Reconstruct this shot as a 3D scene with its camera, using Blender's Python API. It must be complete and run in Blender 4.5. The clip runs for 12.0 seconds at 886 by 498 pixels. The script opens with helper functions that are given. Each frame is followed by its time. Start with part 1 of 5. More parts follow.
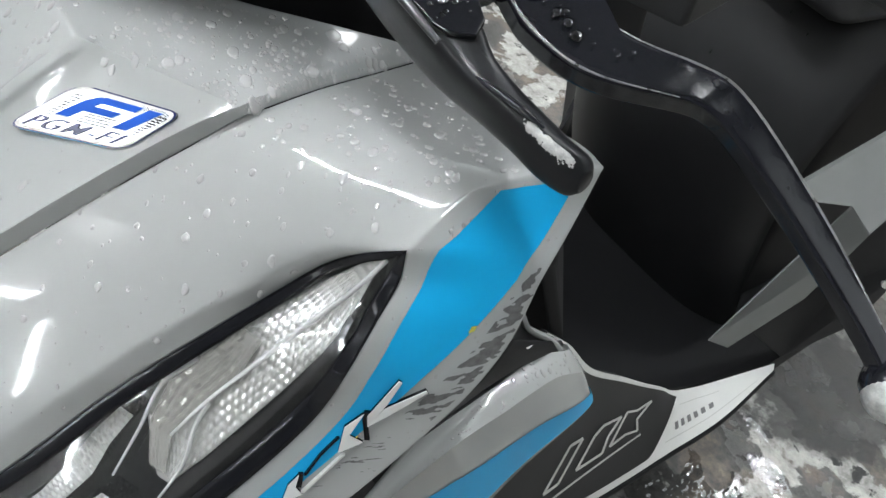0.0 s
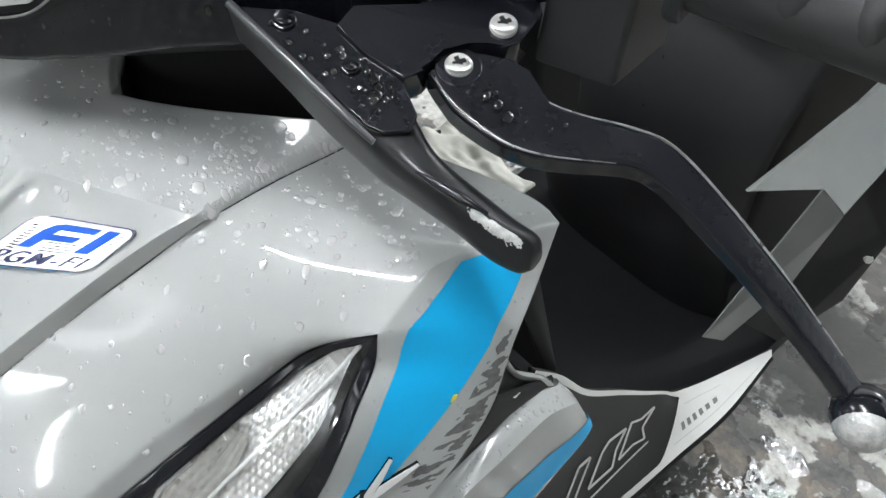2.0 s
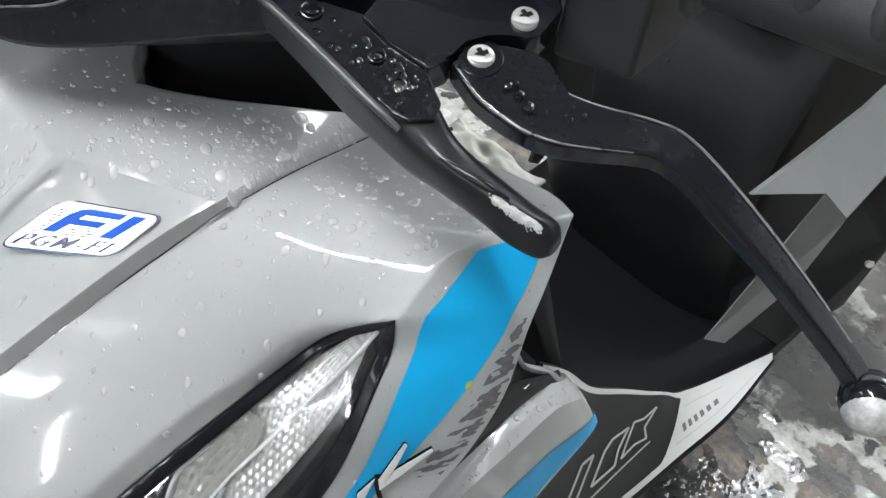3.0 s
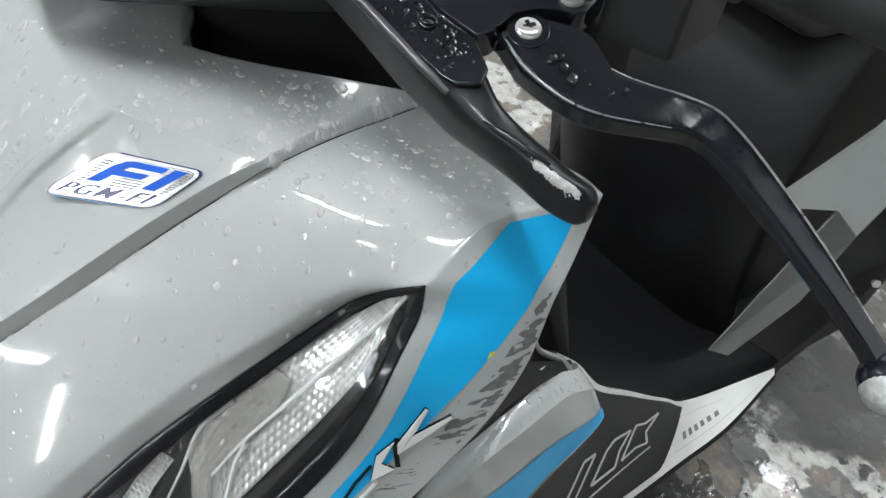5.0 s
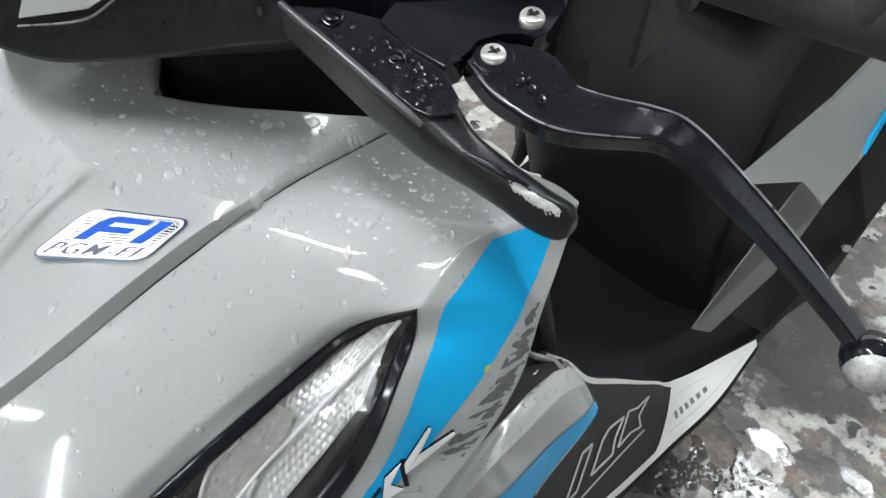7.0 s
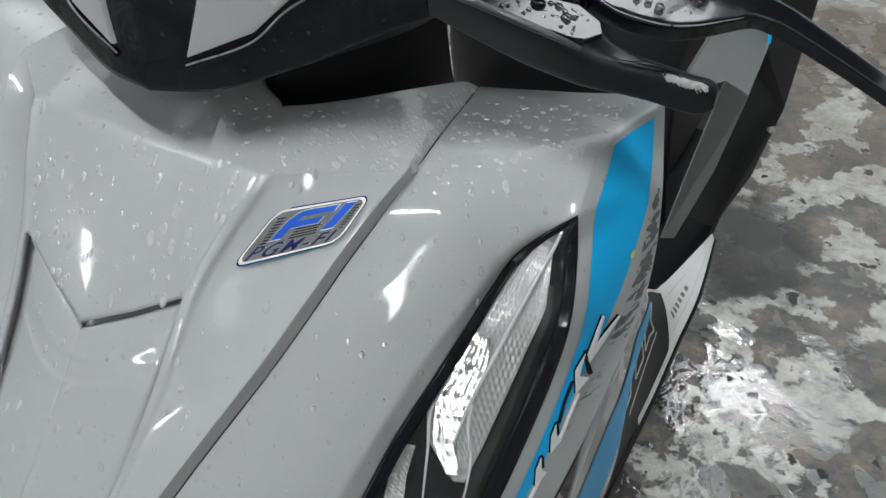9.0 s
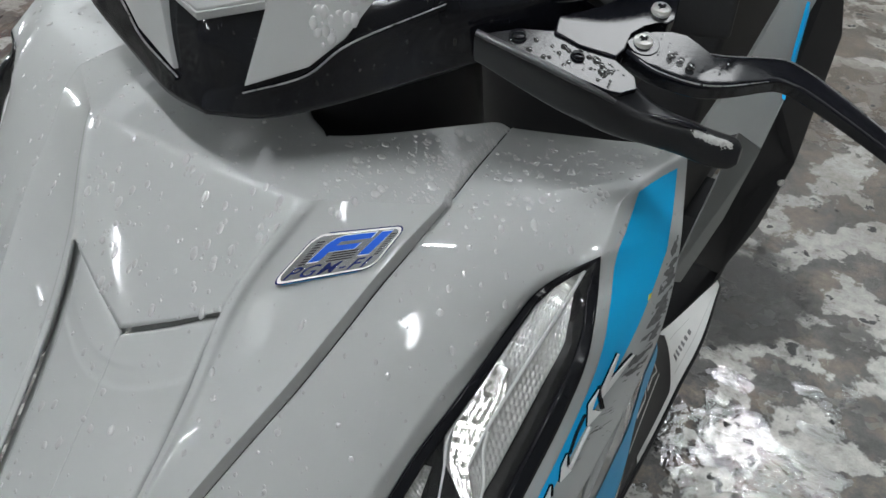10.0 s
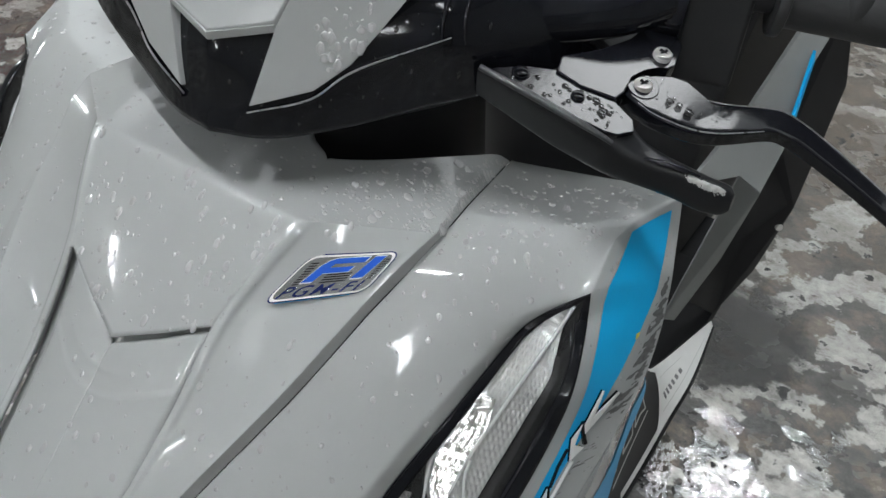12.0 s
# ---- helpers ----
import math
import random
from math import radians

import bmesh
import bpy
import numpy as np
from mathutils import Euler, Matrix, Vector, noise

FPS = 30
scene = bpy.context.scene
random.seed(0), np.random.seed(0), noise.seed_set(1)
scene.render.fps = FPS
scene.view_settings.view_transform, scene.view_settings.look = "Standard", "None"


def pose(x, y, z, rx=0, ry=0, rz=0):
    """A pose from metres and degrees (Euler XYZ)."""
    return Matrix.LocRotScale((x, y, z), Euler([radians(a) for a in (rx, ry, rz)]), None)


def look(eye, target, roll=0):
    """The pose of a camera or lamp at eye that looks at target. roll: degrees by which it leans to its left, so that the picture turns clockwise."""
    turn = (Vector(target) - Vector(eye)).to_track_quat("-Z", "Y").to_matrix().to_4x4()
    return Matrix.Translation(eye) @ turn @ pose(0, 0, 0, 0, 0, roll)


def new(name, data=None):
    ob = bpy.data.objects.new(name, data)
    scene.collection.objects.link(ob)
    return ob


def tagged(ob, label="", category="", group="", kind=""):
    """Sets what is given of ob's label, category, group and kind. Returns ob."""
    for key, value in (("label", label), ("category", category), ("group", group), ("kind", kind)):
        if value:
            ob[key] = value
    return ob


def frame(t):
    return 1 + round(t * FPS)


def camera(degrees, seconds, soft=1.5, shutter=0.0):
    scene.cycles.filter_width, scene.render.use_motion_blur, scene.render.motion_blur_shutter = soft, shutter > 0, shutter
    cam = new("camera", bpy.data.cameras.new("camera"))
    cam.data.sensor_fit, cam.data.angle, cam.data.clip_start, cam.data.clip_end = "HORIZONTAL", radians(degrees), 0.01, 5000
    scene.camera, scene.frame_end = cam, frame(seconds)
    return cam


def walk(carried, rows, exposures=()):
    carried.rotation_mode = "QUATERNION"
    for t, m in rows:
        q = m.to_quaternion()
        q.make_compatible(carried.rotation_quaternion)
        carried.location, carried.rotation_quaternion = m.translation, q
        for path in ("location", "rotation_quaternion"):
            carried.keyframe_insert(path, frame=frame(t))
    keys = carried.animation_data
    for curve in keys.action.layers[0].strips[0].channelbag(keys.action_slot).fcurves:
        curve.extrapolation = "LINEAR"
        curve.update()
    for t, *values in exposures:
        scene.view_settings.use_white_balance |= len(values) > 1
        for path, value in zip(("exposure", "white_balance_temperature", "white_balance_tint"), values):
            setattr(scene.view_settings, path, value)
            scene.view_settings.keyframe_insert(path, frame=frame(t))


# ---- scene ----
cam = camera(51.3, 12.0)
PATH = [
    (0, (0.377, -0.034, 1.002), (-0.59, 0.998, -0.412), 15.5),
    (0.5, (0.375, -0.03, 1.007), (-0.584, 1.01, -0.406), 15.6),
    (1, (0.372, -0.023, 1.022), (-0.594, 1.015, -0.389), 13.3),
    (1.5, (0.375, -0.006, 1.027), (-0.595, 1.034, -0.379), 8.0),
    (2, (0.371, -0.018, 1.026), (-0.6, 1.026, -0.376), 7.7),
    (2.5, (0.371, -0.026, 1.024), (-0.602, 1.027, -0.371), 8.0),
    (3, (0.374, -0.031, 1.026), (-0.602, 1.023, -0.365), 8.5),
    (5, (0.381, -0.053, 1.018), (-0.612, 1.015, -0.35), 11.7),
    (5.5, (0.381, -0.042, 1.021), (-0.61, 1.018, -0.355), 11.6),
    (6, (0.383, -0.036, 1.021), (-0.612, 1.02, -0.355), 10.8),
    (6.5, (0.385, -0.04, 1.026), (-0.614, 1.014, -0.349), 9.9),
    (8.5, (0.318, -0.16, 1.039), (-0.397, 1.141, -0.301), -1.4),
    (9, (0.312, -0.198, 1.04), (-0.41, 1.109, -0.29), -0.8),
    (9.5, (0.301, -0.232, 1.038), (-0.432, 1.09, -0.272), 1.7),
    (10, (0.307, -0.22, 1.056), (-0.434, 1.123, -0.227), 2.8),
    (10.5, (0.305, -0.225, 1.063), (-0.447, 1.132, -0.199), 3.8),
    (11, (0.306, -0.225, 1.065), (-0.453, 1.142, -0.182), 4.7),
    (11.5, (0.31, -0.229, 1.063), (-0.453, 1.14, -0.18), 5.4),
    (12, (0.311, -0.22, 1.062), (-0.449, 1.147, -0.184), 6.0),
]
walk(cam, [(t, look(eye, target, roll)) for t, eye, target, roll in PATH],
     exposures=[(0.0, 0.38), (1.0, 0.44), (2.0, 0.58), (3.0, 0.54), (5.0, 0.43), (6.7, 0.49), (8.3, 0.10), (9.5, -0.14), (12.0, -0.18)])

# ---- world and lights ----
world = bpy.data.worlds.new("workshop_air")
scene.world = world
world.use_nodes = True
world.node_tree.nodes["Background"].inputs[0].default_value = (0.8, 0.85, 0.9, 1)
world.node_tree.nodes["Background"].inputs[1].default_value = 0.05
LAMP_POWER = 260.0


# ---- materials ----
def material(name, colour, rough=0.5, metal=0.0, coat=0.0, spec=0.5, vary=0.0, scale=40.0, bump=0.0, bump_scale=300.0, rough_vary=0.0, coat_rough=0.06):
    """A principled surface with soft mottling of its colour, gloss and relief."""
    m = bpy.data.materials.new(name)
    m.use_nodes = True
    nt = m.node_tree
    b = nt.nodes["Principled BSDF"]
    b.inputs["Base Color"].default_value = (*colour, 1)
    b.inputs["Roughness"].default_value = rough
    b.inputs["Metallic"].default_value = metal
    b.inputs["Coat Weight"].default_value = coat
    b.inputs["Coat Roughness"].default_value = coat_rough
    b.inputs["Specular IOR Level"].default_value = spec
    tc = nt.nodes.new("ShaderNodeTexCoord")
    if vary or rough_vary:
        n = nt.nodes.new("ShaderNodeTexNoise")
        n.inputs["Scale"].default_value = scale
        n.inputs["Detail"].default_value = 6
        n.inputs["Roughness"].default_value = 0.65
        nt.links.new(tc.outputs["Object"], n.inputs["Vector"])
        if vary:
            mix = nt.nodes.new("ShaderNodeMix")
            mix.data_type = "RGBA"
            mix.inputs[6].default_value = (*[c * (1 - vary) for c in colour], 1)
            mix.inputs[7].default_value = (*[min(1, c * (1 + vary)) for c in colour], 1)
            nt.links.new(n.outputs["Fac"], mix.inputs[0])
            nt.links.new(mix.outputs[2], b.inputs["Base Color"])
        if rough_vary:
            mr = nt.nodes.new("ShaderNodeMapRange")
            mr.inputs["From Min"].default_value, mr.inputs["From Max"].default_value = 0.3, 0.7
            mr.inputs["To Min"].default_value, mr.inputs["To Max"].default_value = max(0, rough - rough_vary), rough + rough_vary
            nt.links.new(n.outputs["Fac"], mr.inputs["Value"])
            nt.links.new(mr.outputs[0], b.inputs["Roughness"])
    if bump:
        n2 = nt.nodes.new("ShaderNodeTexNoise")
        n2.inputs["Scale"].default_value = bump_scale
        n2.inputs["Detail"].default_value = 4
        bp = nt.nodes.new("ShaderNodeBump")
        bp.inputs["Strength"].default_value = bump
        bp.inputs["Distance"].default_value = 0.0005
        nt.links.new(tc.outputs["Object"], n2.inputs["Vector"])
        nt.links.new(n2.outputs["Fac"], bp.inputs["Height"])
        nt.links.new(bp.outputs["Normal"], b.inputs["Normal"])
    return m


def glow(name, colour, strength):
    m = bpy.data.materials.new(name)
    m.use_nodes = True
    b = m.node_tree.nodes["Principled BSDF"]
    b.inputs["Base Color"].default_value = (0.9, 0.9, 0.9, 1)
    b.inputs["Emission Color"].default_value = (*colour, 1)
    b.inputs["Emission Strength"].default_value = strength
    return m


PAINT = material("grey_paint", (0.37, 0.38, 0.374), 0.6, coat=1.0, spec=0.2, vary=0.03, scale=60, bump=0.012, bump_scale=500, coat_rough=0.055)
# the same grey paint with the rear flanks' shade put into its colour
FLANK = material("shaded_grey_paint", (0.20, 0.207, 0.204), 0.5, coat=0.5, spec=0.3, vary=0.08, scale=30, bump=0.03, bump_scale=400, coat_rough=0.1)
GLOSS = material("gloss_black_plastic", (0.006, 0.0065, 0.0085), 0.10, spec=0.36, vary=0.3, scale=30)
MATTE = material("matte_black_plastic", (0.017, 0.017, 0.018), 0.5, spec=0.25, vary=0.25, scale=30, bump=0.25, bump_scale=900)
RUBBER = material("grip_rubber", (0.021, 0.021, 0.022), 0.55, vary=0.3, scale=60, bump=0.3, bump_scale=700)
LEVER = material("black_lever_paint", (0.008, 0.0085, 0.011), 0.12, spec=0.3, vary=0.3, scale=50, bump=0.06, bump_scale=400)
BLUE = material("blue_decal", (0.004, 0.36, 0.70), 0.45, coat=0.12, spec=0.25, vary=0.04, scale=50)
WHITE = material("white_decal", (0.68, 0.68, 0.66), 0.35, coat=0.3, vary=0.08, scale=40)
STEEL = material("zinc_screw", (0.72, 0.71, 0.69), 0.42, metal=0.75, vary=0.15, scale=200, rough_vary=0.15)
CHROME = material("reflector_chrome", (0.76, 0.76, 0.75), 0.22, metal=0.62, vary=0.05, scale=80)
# pale metal for the highlights drawn along lever and trim edges
GLINT = material("alloy_glint", (0.30, 0.30, 0.30), 0.35, metal=0.9, vary=0.6, scale=250, rough_vary=0.15)
LEVER_SATIN = material("satin_black_paint", (0.009, 0.0095, 0.011), 0.30, spec=0.32, vary=0.3, scale=50, bump=0.08, bump_scale=500)
LEVER_EDGE = material("rubbed_black_edge", (0.030, 0.031, 0.033), 0.28, spec=0.5, vary=0.5, scale=220, bump=0.05, bump_scale=500)
SCRAPED = material("scraped_alloy", (0.42, 0.42, 0.41), 0.5, metal=0.4, vary=0.75, scale=420, bump=0.8, bump_scale=700)


def clear_material(name, milky, shine, rough, tint=1.0):
    """Thin clear stuff: see-through, with a sharp gloss and a faint milky body."""
    m = bpy.data.materials.new(name)
    m.use_nodes = True
    nt = m.node_tree
    nt.nodes.remove(nt.nodes["Principled BSDF"])
    clear, gloss, milk = nt.nodes.new("ShaderNodeBsdfTransparent"), nt.nodes.new("ShaderNodeBsdfGlossy"), nt.nodes.new("ShaderNodeBsdfDiffuse")
    clear.inputs["Color"].default_value = (tint, tint, tint, 1)
    gloss.inputs["Roughness"].default_value = rough
    milk.inputs["Color"].default_value = (0.88, 0.88, 0.87, 1)
    body, skin = nt.nodes.new("ShaderNodeMixShader"), nt.nodes.new("ShaderNodeMixShader")
    body.inputs[0].default_value = milky
    skin.inputs[0].default_value = shine
    nt.links.new(clear.outputs[0], body.inputs[1])
    nt.links.new(milk.outputs[0], body.inputs[2])
    nt.links.new(body.outputs[0], skin.inputs[1])
    nt.links.new(gloss.outputs[0], skin.inputs[2])
    nt.links.new(skin.outputs[0], nt.nodes["Material Output"].inputs[0])
    return m


# milky white body puts the light that drops gather into their colour
WATER = clear_material("water", 0.48, 0.20, 0.03)
WATER_PALE = clear_material("water_on_shelf", 0.56, 0.20, 0.03)
# dark tint stands for the reflection that drops hide on black
WATER_CLEAR = clear_material("water_on_black", 0.0, 0.12, 0.02, 0.25)
# tint darkens for both wet concrete and the scooter's shade on it
WATER_FILM = clear_material("floor_water", 0.0, 0.10, 0.05, 0.68)
LENS = clear_material("clear_lens", 0.008, 0.035, 0.05)
RED = material("red_enamel", (0.42, 0.02, 0.012), 0.35, coat=0.3, vary=0.15, scale=30)
YELLOW = material("yellow_paint", (0.55, 0.5, 0.08), 0.5)
SCUFF = material("scuffed_primer", (0.11, 0.11, 0.11), 0.65, vary=0.75, scale=300, bump=0.5, bump_scale=500)
GREYLINE = material("grey_decal_line", (0.50, 0.50, 0.48), 0.4, vary=0.1)
INK = material("grey_decal_ink", (0.16, 0.16, 0.16), 0.5, vary=0.2)
MIRROR = material("mirror_sticker", (0.84, 0.85, 0.87), 0.14, metal=0.95, vary=0.04, scale=200)
FLUTE = material("bright_chrome", (0.66, 0.65, 0.62), 0.16, metal=0.82, vary=0.04, scale=200)
BADGE_RIM = material("badge_rim_blue", (0.012, 0.02, 0.10), 0.15, coat=1.0)
BADGE_BLUE = material("badge_letter_blue", (0.003, 0.085, 0.50), 0.32, metal=0.3, vary=0.1)
FROST = material("frosted_guide", (0.55, 0.56, 0.56), 0.25, vary=0.05)
SMOKED = material("smoked_chrome", (0.10, 0.10, 0.105), 0.2, metal=0.9, vary=0.1, scale=60)
RAG = material("stained_rag", (0.55, 0.54, 0.49), 0.7, vary=0.45, scale=60, bump=0.5, bump_scale=200)
# matte black plastic, its colour darkened for the shade inside the scooter
DARK = material("shaded_black_plastic", (0.010, 0.010, 0.011), 0.6, spec=0.14, vary=0.2, scale=40, bump=0.15, bump_scale=800)
SEAT_PLASTIC = material("satin_black_body", (0.011, 0.011, 0.012), 0.45, spec=0.3, vary=0.2, scale=25, bump=0.08, bump_scale=900)


def floor_material():
    """Worn wet concrete: pale skim flaking off darker screed, with fine grit and damp gloss."""
    m = bpy.data.materials.new("worn_wet_concrete")
    m.use_nodes = True
    nt = m.node_tree
    b = nt.nodes["Principled BSDF"]
    tc = nt.nodes.new("ShaderNodeTexCoord")

    def noise_node(scale, detail, rough, distort=0.0):
        n = nt.nodes.new("ShaderNodeTexNoise")
        n.inputs["Scale"].default_value, n.inputs["Detail"].default_value = scale, detail
        n.inputs["Roughness"].default_value, n.inputs["Distortion"].default_value = rough, distort
        nt.links.new(tc.outputs["Object"], n.inputs["Vector"])
        return n.outputs["Fac"]

    def ramp(fac, stops):
        r = nt.nodes.new("ShaderNodeValToRGB")
        els = r.color_ramp.elements
        while len(els) < len(stops):
            els.new(0.5)
        for e, (p, c) in zip(els, stops):
            e.position, e.color = p, (*c, 1)
        nt.links.new(fac, r.inputs[0])
        return r.outputs[0]

    def mixed(fac, a, bb):
        x = nt.nodes.new("ShaderNodeMix")
        x.data_type = "RGBA"
        nt.links.new(fac, x.inputs[0])
        for sock, v in ((x.inputs[6], a), (x.inputs[7], bb)):
            if isinstance(v, tuple):
                sock.default_value = (*v, 1)
            else:
                nt.links.new(v, sock)
        return x.outputs[2]

    flakes = ramp(noise_node(9.5, 10, 0.60, 0.15), [(0.503, (0, 0, 0)), (0.528, (1, 1, 1))])
    pale = ramp(noise_node(38, 8, 0.7), [(0.28, (0.20, 0.19, 0.175)), (0.45, (0.40, 0.39, 0.365)), (0.7, (0.62, 0.61, 0.575))])
    dark = ramp(noise_node(11, 9, 0.72), [(0.3, (0.035, 0.034, 0.033)), (0.48, (0.11, 0.107, 0.102)), (0.6, (0.20, 0.165, 0.135)), (0.75, (0.34, 0.31, 0.28))])
    spots = ramp(noise_node(19, 4, 0.55), [(0.63, (0, 0, 0)), (0.655, (1, 1, 1))])
    base = mixed(flakes, dark, pale)
    brown_tone = ramp(noise_node(1.5, 5, 0.6), [(0.38, (0, 0, 0)), (0.55, (0.8, 0.8, 0.8))])
    # browner and darker blotches on the back part of the floor
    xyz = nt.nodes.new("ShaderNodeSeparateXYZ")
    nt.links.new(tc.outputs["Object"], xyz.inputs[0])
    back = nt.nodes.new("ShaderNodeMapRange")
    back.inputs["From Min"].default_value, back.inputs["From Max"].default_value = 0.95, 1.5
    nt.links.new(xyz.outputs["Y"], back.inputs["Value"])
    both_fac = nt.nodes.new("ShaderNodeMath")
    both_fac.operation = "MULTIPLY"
    nt.links.new(brown_tone, both_fac.inputs[0])
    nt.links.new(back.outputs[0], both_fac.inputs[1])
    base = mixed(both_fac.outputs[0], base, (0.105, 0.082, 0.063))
    # a dark ragged patch beside the rear wheel
    near = nt.nodes.new("ShaderNodeVectorMath")
    near.operation = "DISTANCE"
    near.inputs[1].default_value = (0.17, 1.06, 0.0)
    nt.links.new(tc.outputs["Object"], near.inputs[0])
    ragged = nt.nodes.new("ShaderNodeMath")
    ragged.operation = "MULTIPLY_ADD"
    ragged.inputs[1].default_value = 0.30
    nt.links.new(noise_node(14, 8, 0.68), ragged.inputs[0])
    nt.links.new(near.outputs["Value"], ragged.inputs[2])
    dark_patch = ramp(ragged.outputs[0], [(0.265, (0.9, 0.9, 0.9)), (0.32, (0, 0, 0))])
    base = mixed(dark_patch, base, (0.028, 0.027, 0.026))
    nt.links.new(mixed(spots, base, (0.03, 0.03, 0.03)), b.inputs["Base Color"])
    wet = ramp(noise_node(5, 5, 0.6), [(0.46, (0.05, 0.05, 0.05)), (0.60, (0.42, 0.42, 0.42))])
    nt.links.new(wet, b.inputs["Roughness"])
    bp = nt.nodes.new("ShaderNodeBump")
    bp.inputs["Strength"].default_value, bp.inputs["Distance"].default_value = 0.7, 0.006
    nt.links.new(noise_node(45, 8, 0.75), bp.inputs["Height"])
    nt.links.new(bp.outputs["Normal"], b.inputs["Normal"])
    return m


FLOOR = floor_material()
WALL = material("painted_wall", (0.30, 0.30, 0.29), 0.7, vary=0.1, scale=3, bump=0.2, bump_scale=60)
CEILING = material("ceiling_paint", (0.16, 0.16, 0.155), 0.8, vary=0.06, scale=3)
TUBE = glow("lamp_tube", (0.93, 0.97, 1.0), LAMP_POWER)
DIM_TUBE = glow("dim_lamp_tube", (0.93, 0.97, 1.0), 36.0)
PANEL = glow("lamp_panel", (0.95, 0.98, 1.0), 16.0)
WALL_TUBE = glow("wall_lamp_tube", (0.93, 0.97, 1.0), 95.0)
WIDE_PANEL = glow("wide_lamp_panel", (0.95, 0.98, 1.0), 2.4)
FILL_SHEET = glow("fill_sheet", (0.9, 0.97, 1.0), 1.3)
ENAMEL = material("white_enamel", (0.7, 0.7, 0.7), 0.4)


# ---- mesh helpers ----
FRONT = (0.35, -0.4, 1.2)      # a place well in front of the fairing


def part(name, bm, mat, parent=None, label="", smooth=True, angle=40.0):
    """Links a bmesh as one mesh object, under a parent if one is given."""
    me = bpy.data.meshes.new(name)
    bmesh.ops.recalc_face_normals(bm, faces=bm.faces[:])
    closed = not any(e.is_boundary for e in bm.edges)
    if not closed:
        # open sheets face the front, above
        if sum(f.calc_area() * f.normal.dot(Vector(FRONT) - f.calc_center_median()) for f in bm.faces) < 0:
            bmesh.ops.reverse_faces(bm, faces=bm.faces[:])
    bm.to_mesh(me)
    bm.free()
    for mm in (mat if isinstance(mat, (list, tuple)) else [mat]):
        me.materials.append(mm)
    for p in me.polygons:
        p.use_smooth = smooth
    if smooth:
        me.set_sharp_from_angle(angle=radians(angle))
    ob = new(name, me)
    if closed and smooth and len(me.polygons) < 400:
        ob.modifiers.new("flat_faces", "WEIGHTED_NORMAL").keep_sharp = True
    if parent:
        ob.parent = parent
        if label:
            ob["label"] = label
    elif label:
        tagged(ob, label)
    return ob


def thicken(ob, depth, offset=-1.0):
    mod = ob.modifiers.new("thickness", "SOLIDIFY")
    mod.thickness, mod.offset = depth, offset
    return ob


def spline(points, n):
    """n points evenly along a smooth curve through the given ones."""
    p = np.array(points, float)
    if len(p) == 2:
        return p[0] + (p[1] - p[0]) * np.linspace(0, 1, n)[:, None]
    ext = np.vstack([2 * p[0] - p[1], p, 2 * p[-1] - p[-2]])
    knots = np.concatenate([[0], np.cumsum(np.sqrt(np.linalg.norm(np.diff(ext, axis=0), axis=1)) + 1e-9)])
    out = []
    for i in range(1, len(ext) - 2):
        t0, t1, t2, t3 = knots[i - 1:i + 3]
        for t in np.linspace(t1, t2, 40, endpoint=False):
            a1 = (t1 - t) / (t1 - t0) * ext[i - 1] + (t - t0) / (t1 - t0) * ext[i]
            a2 = (t2 - t) / (t2 - t1) * ext[i] + (t - t1) / (t2 - t1) * ext[i + 1]
            a3 = (t3 - t) / (t3 - t2) * ext[i + 1] + (t - t2) / (t3 - t2) * ext[i + 2]
            b1 = (t2 - t) / (t2 - t0) * a1 + (t - t0) / (t2 - t0) * a2
            b2 = (t3 - t) / (t3 - t1) * a2 + (t - t1) / (t3 - t1) * a3
            out.append((t2 - t) / (t2 - t1) * b1 + (t - t1) / (t2 - t1) * b2)
    return even(np.array(out + [p[-1]]), n)


def even(p, n):
    """A polyline cut into n evenly spaced points."""
    s = np.concatenate([[0], np.cumsum(np.linalg.norm(np.diff(p, axis=0), axis=1))])
    return np.array([[np.interp(x, s, p[:, k]) for k in range(3)] for x in np.linspace(0, s[-1], n)])


def lines(points, n):
    """n points evenly along straight stretches."""
    return even(np.array(points, float), n)


def coons(front, back, left, right):
    """The sheet between four curves; front and back run across, left and right from front to back."""
    f, b, l, r = map(np.array, (front, back, left, right))
    u = np.linspace(0, 1, len(f))[None, :, None]
    v = np.linspace(0, 1, len(l))[:, None, None]
    ruled = (1 - v) * f[None] + v * b[None] + (1 - u) * l[:, None] + u * r[:, None]
    corner = (1 - u) * (1 - v) * f[0] + u * (1 - v) * f[-1] + (1 - u) * v * b[0] + u * v * b[-1]
    return ruled - corner


def normals(g):
    du, dv = np.gradient(g, axis=1), np.gradient(g, axis=0)
    n = np.cross(du, dv)
    return n / (np.linalg.norm(n, axis=2, keepdims=True) + 1e-12)


def outward(g, toward):
    """Unit normals of a sheet on the side that faces the point toward."""
    n = normals(g)
    side = np.sum(n * (np.array(toward) - g), axis=2, keepdims=True)
    return n * np.where(np.median(side) > 0, 1, -1)


def add_grid(bm, g):
    vs = [[bm.verts.new(p) for p in row] for row in g.tolist()]
    for i in range(len(vs) - 1):
        for j in range(len(vs[0]) - 1):
            q = [vs[i][j], vs[i][j + 1], vs[i + 1][j + 1], vs[i + 1][j]]
            if len({tuple(x.co) for x in q}) > 2:
                bm.faces.new(q)
    return vs


def mirrored(g):
    return g * np.array([-1.0, 1.0, 1.0])


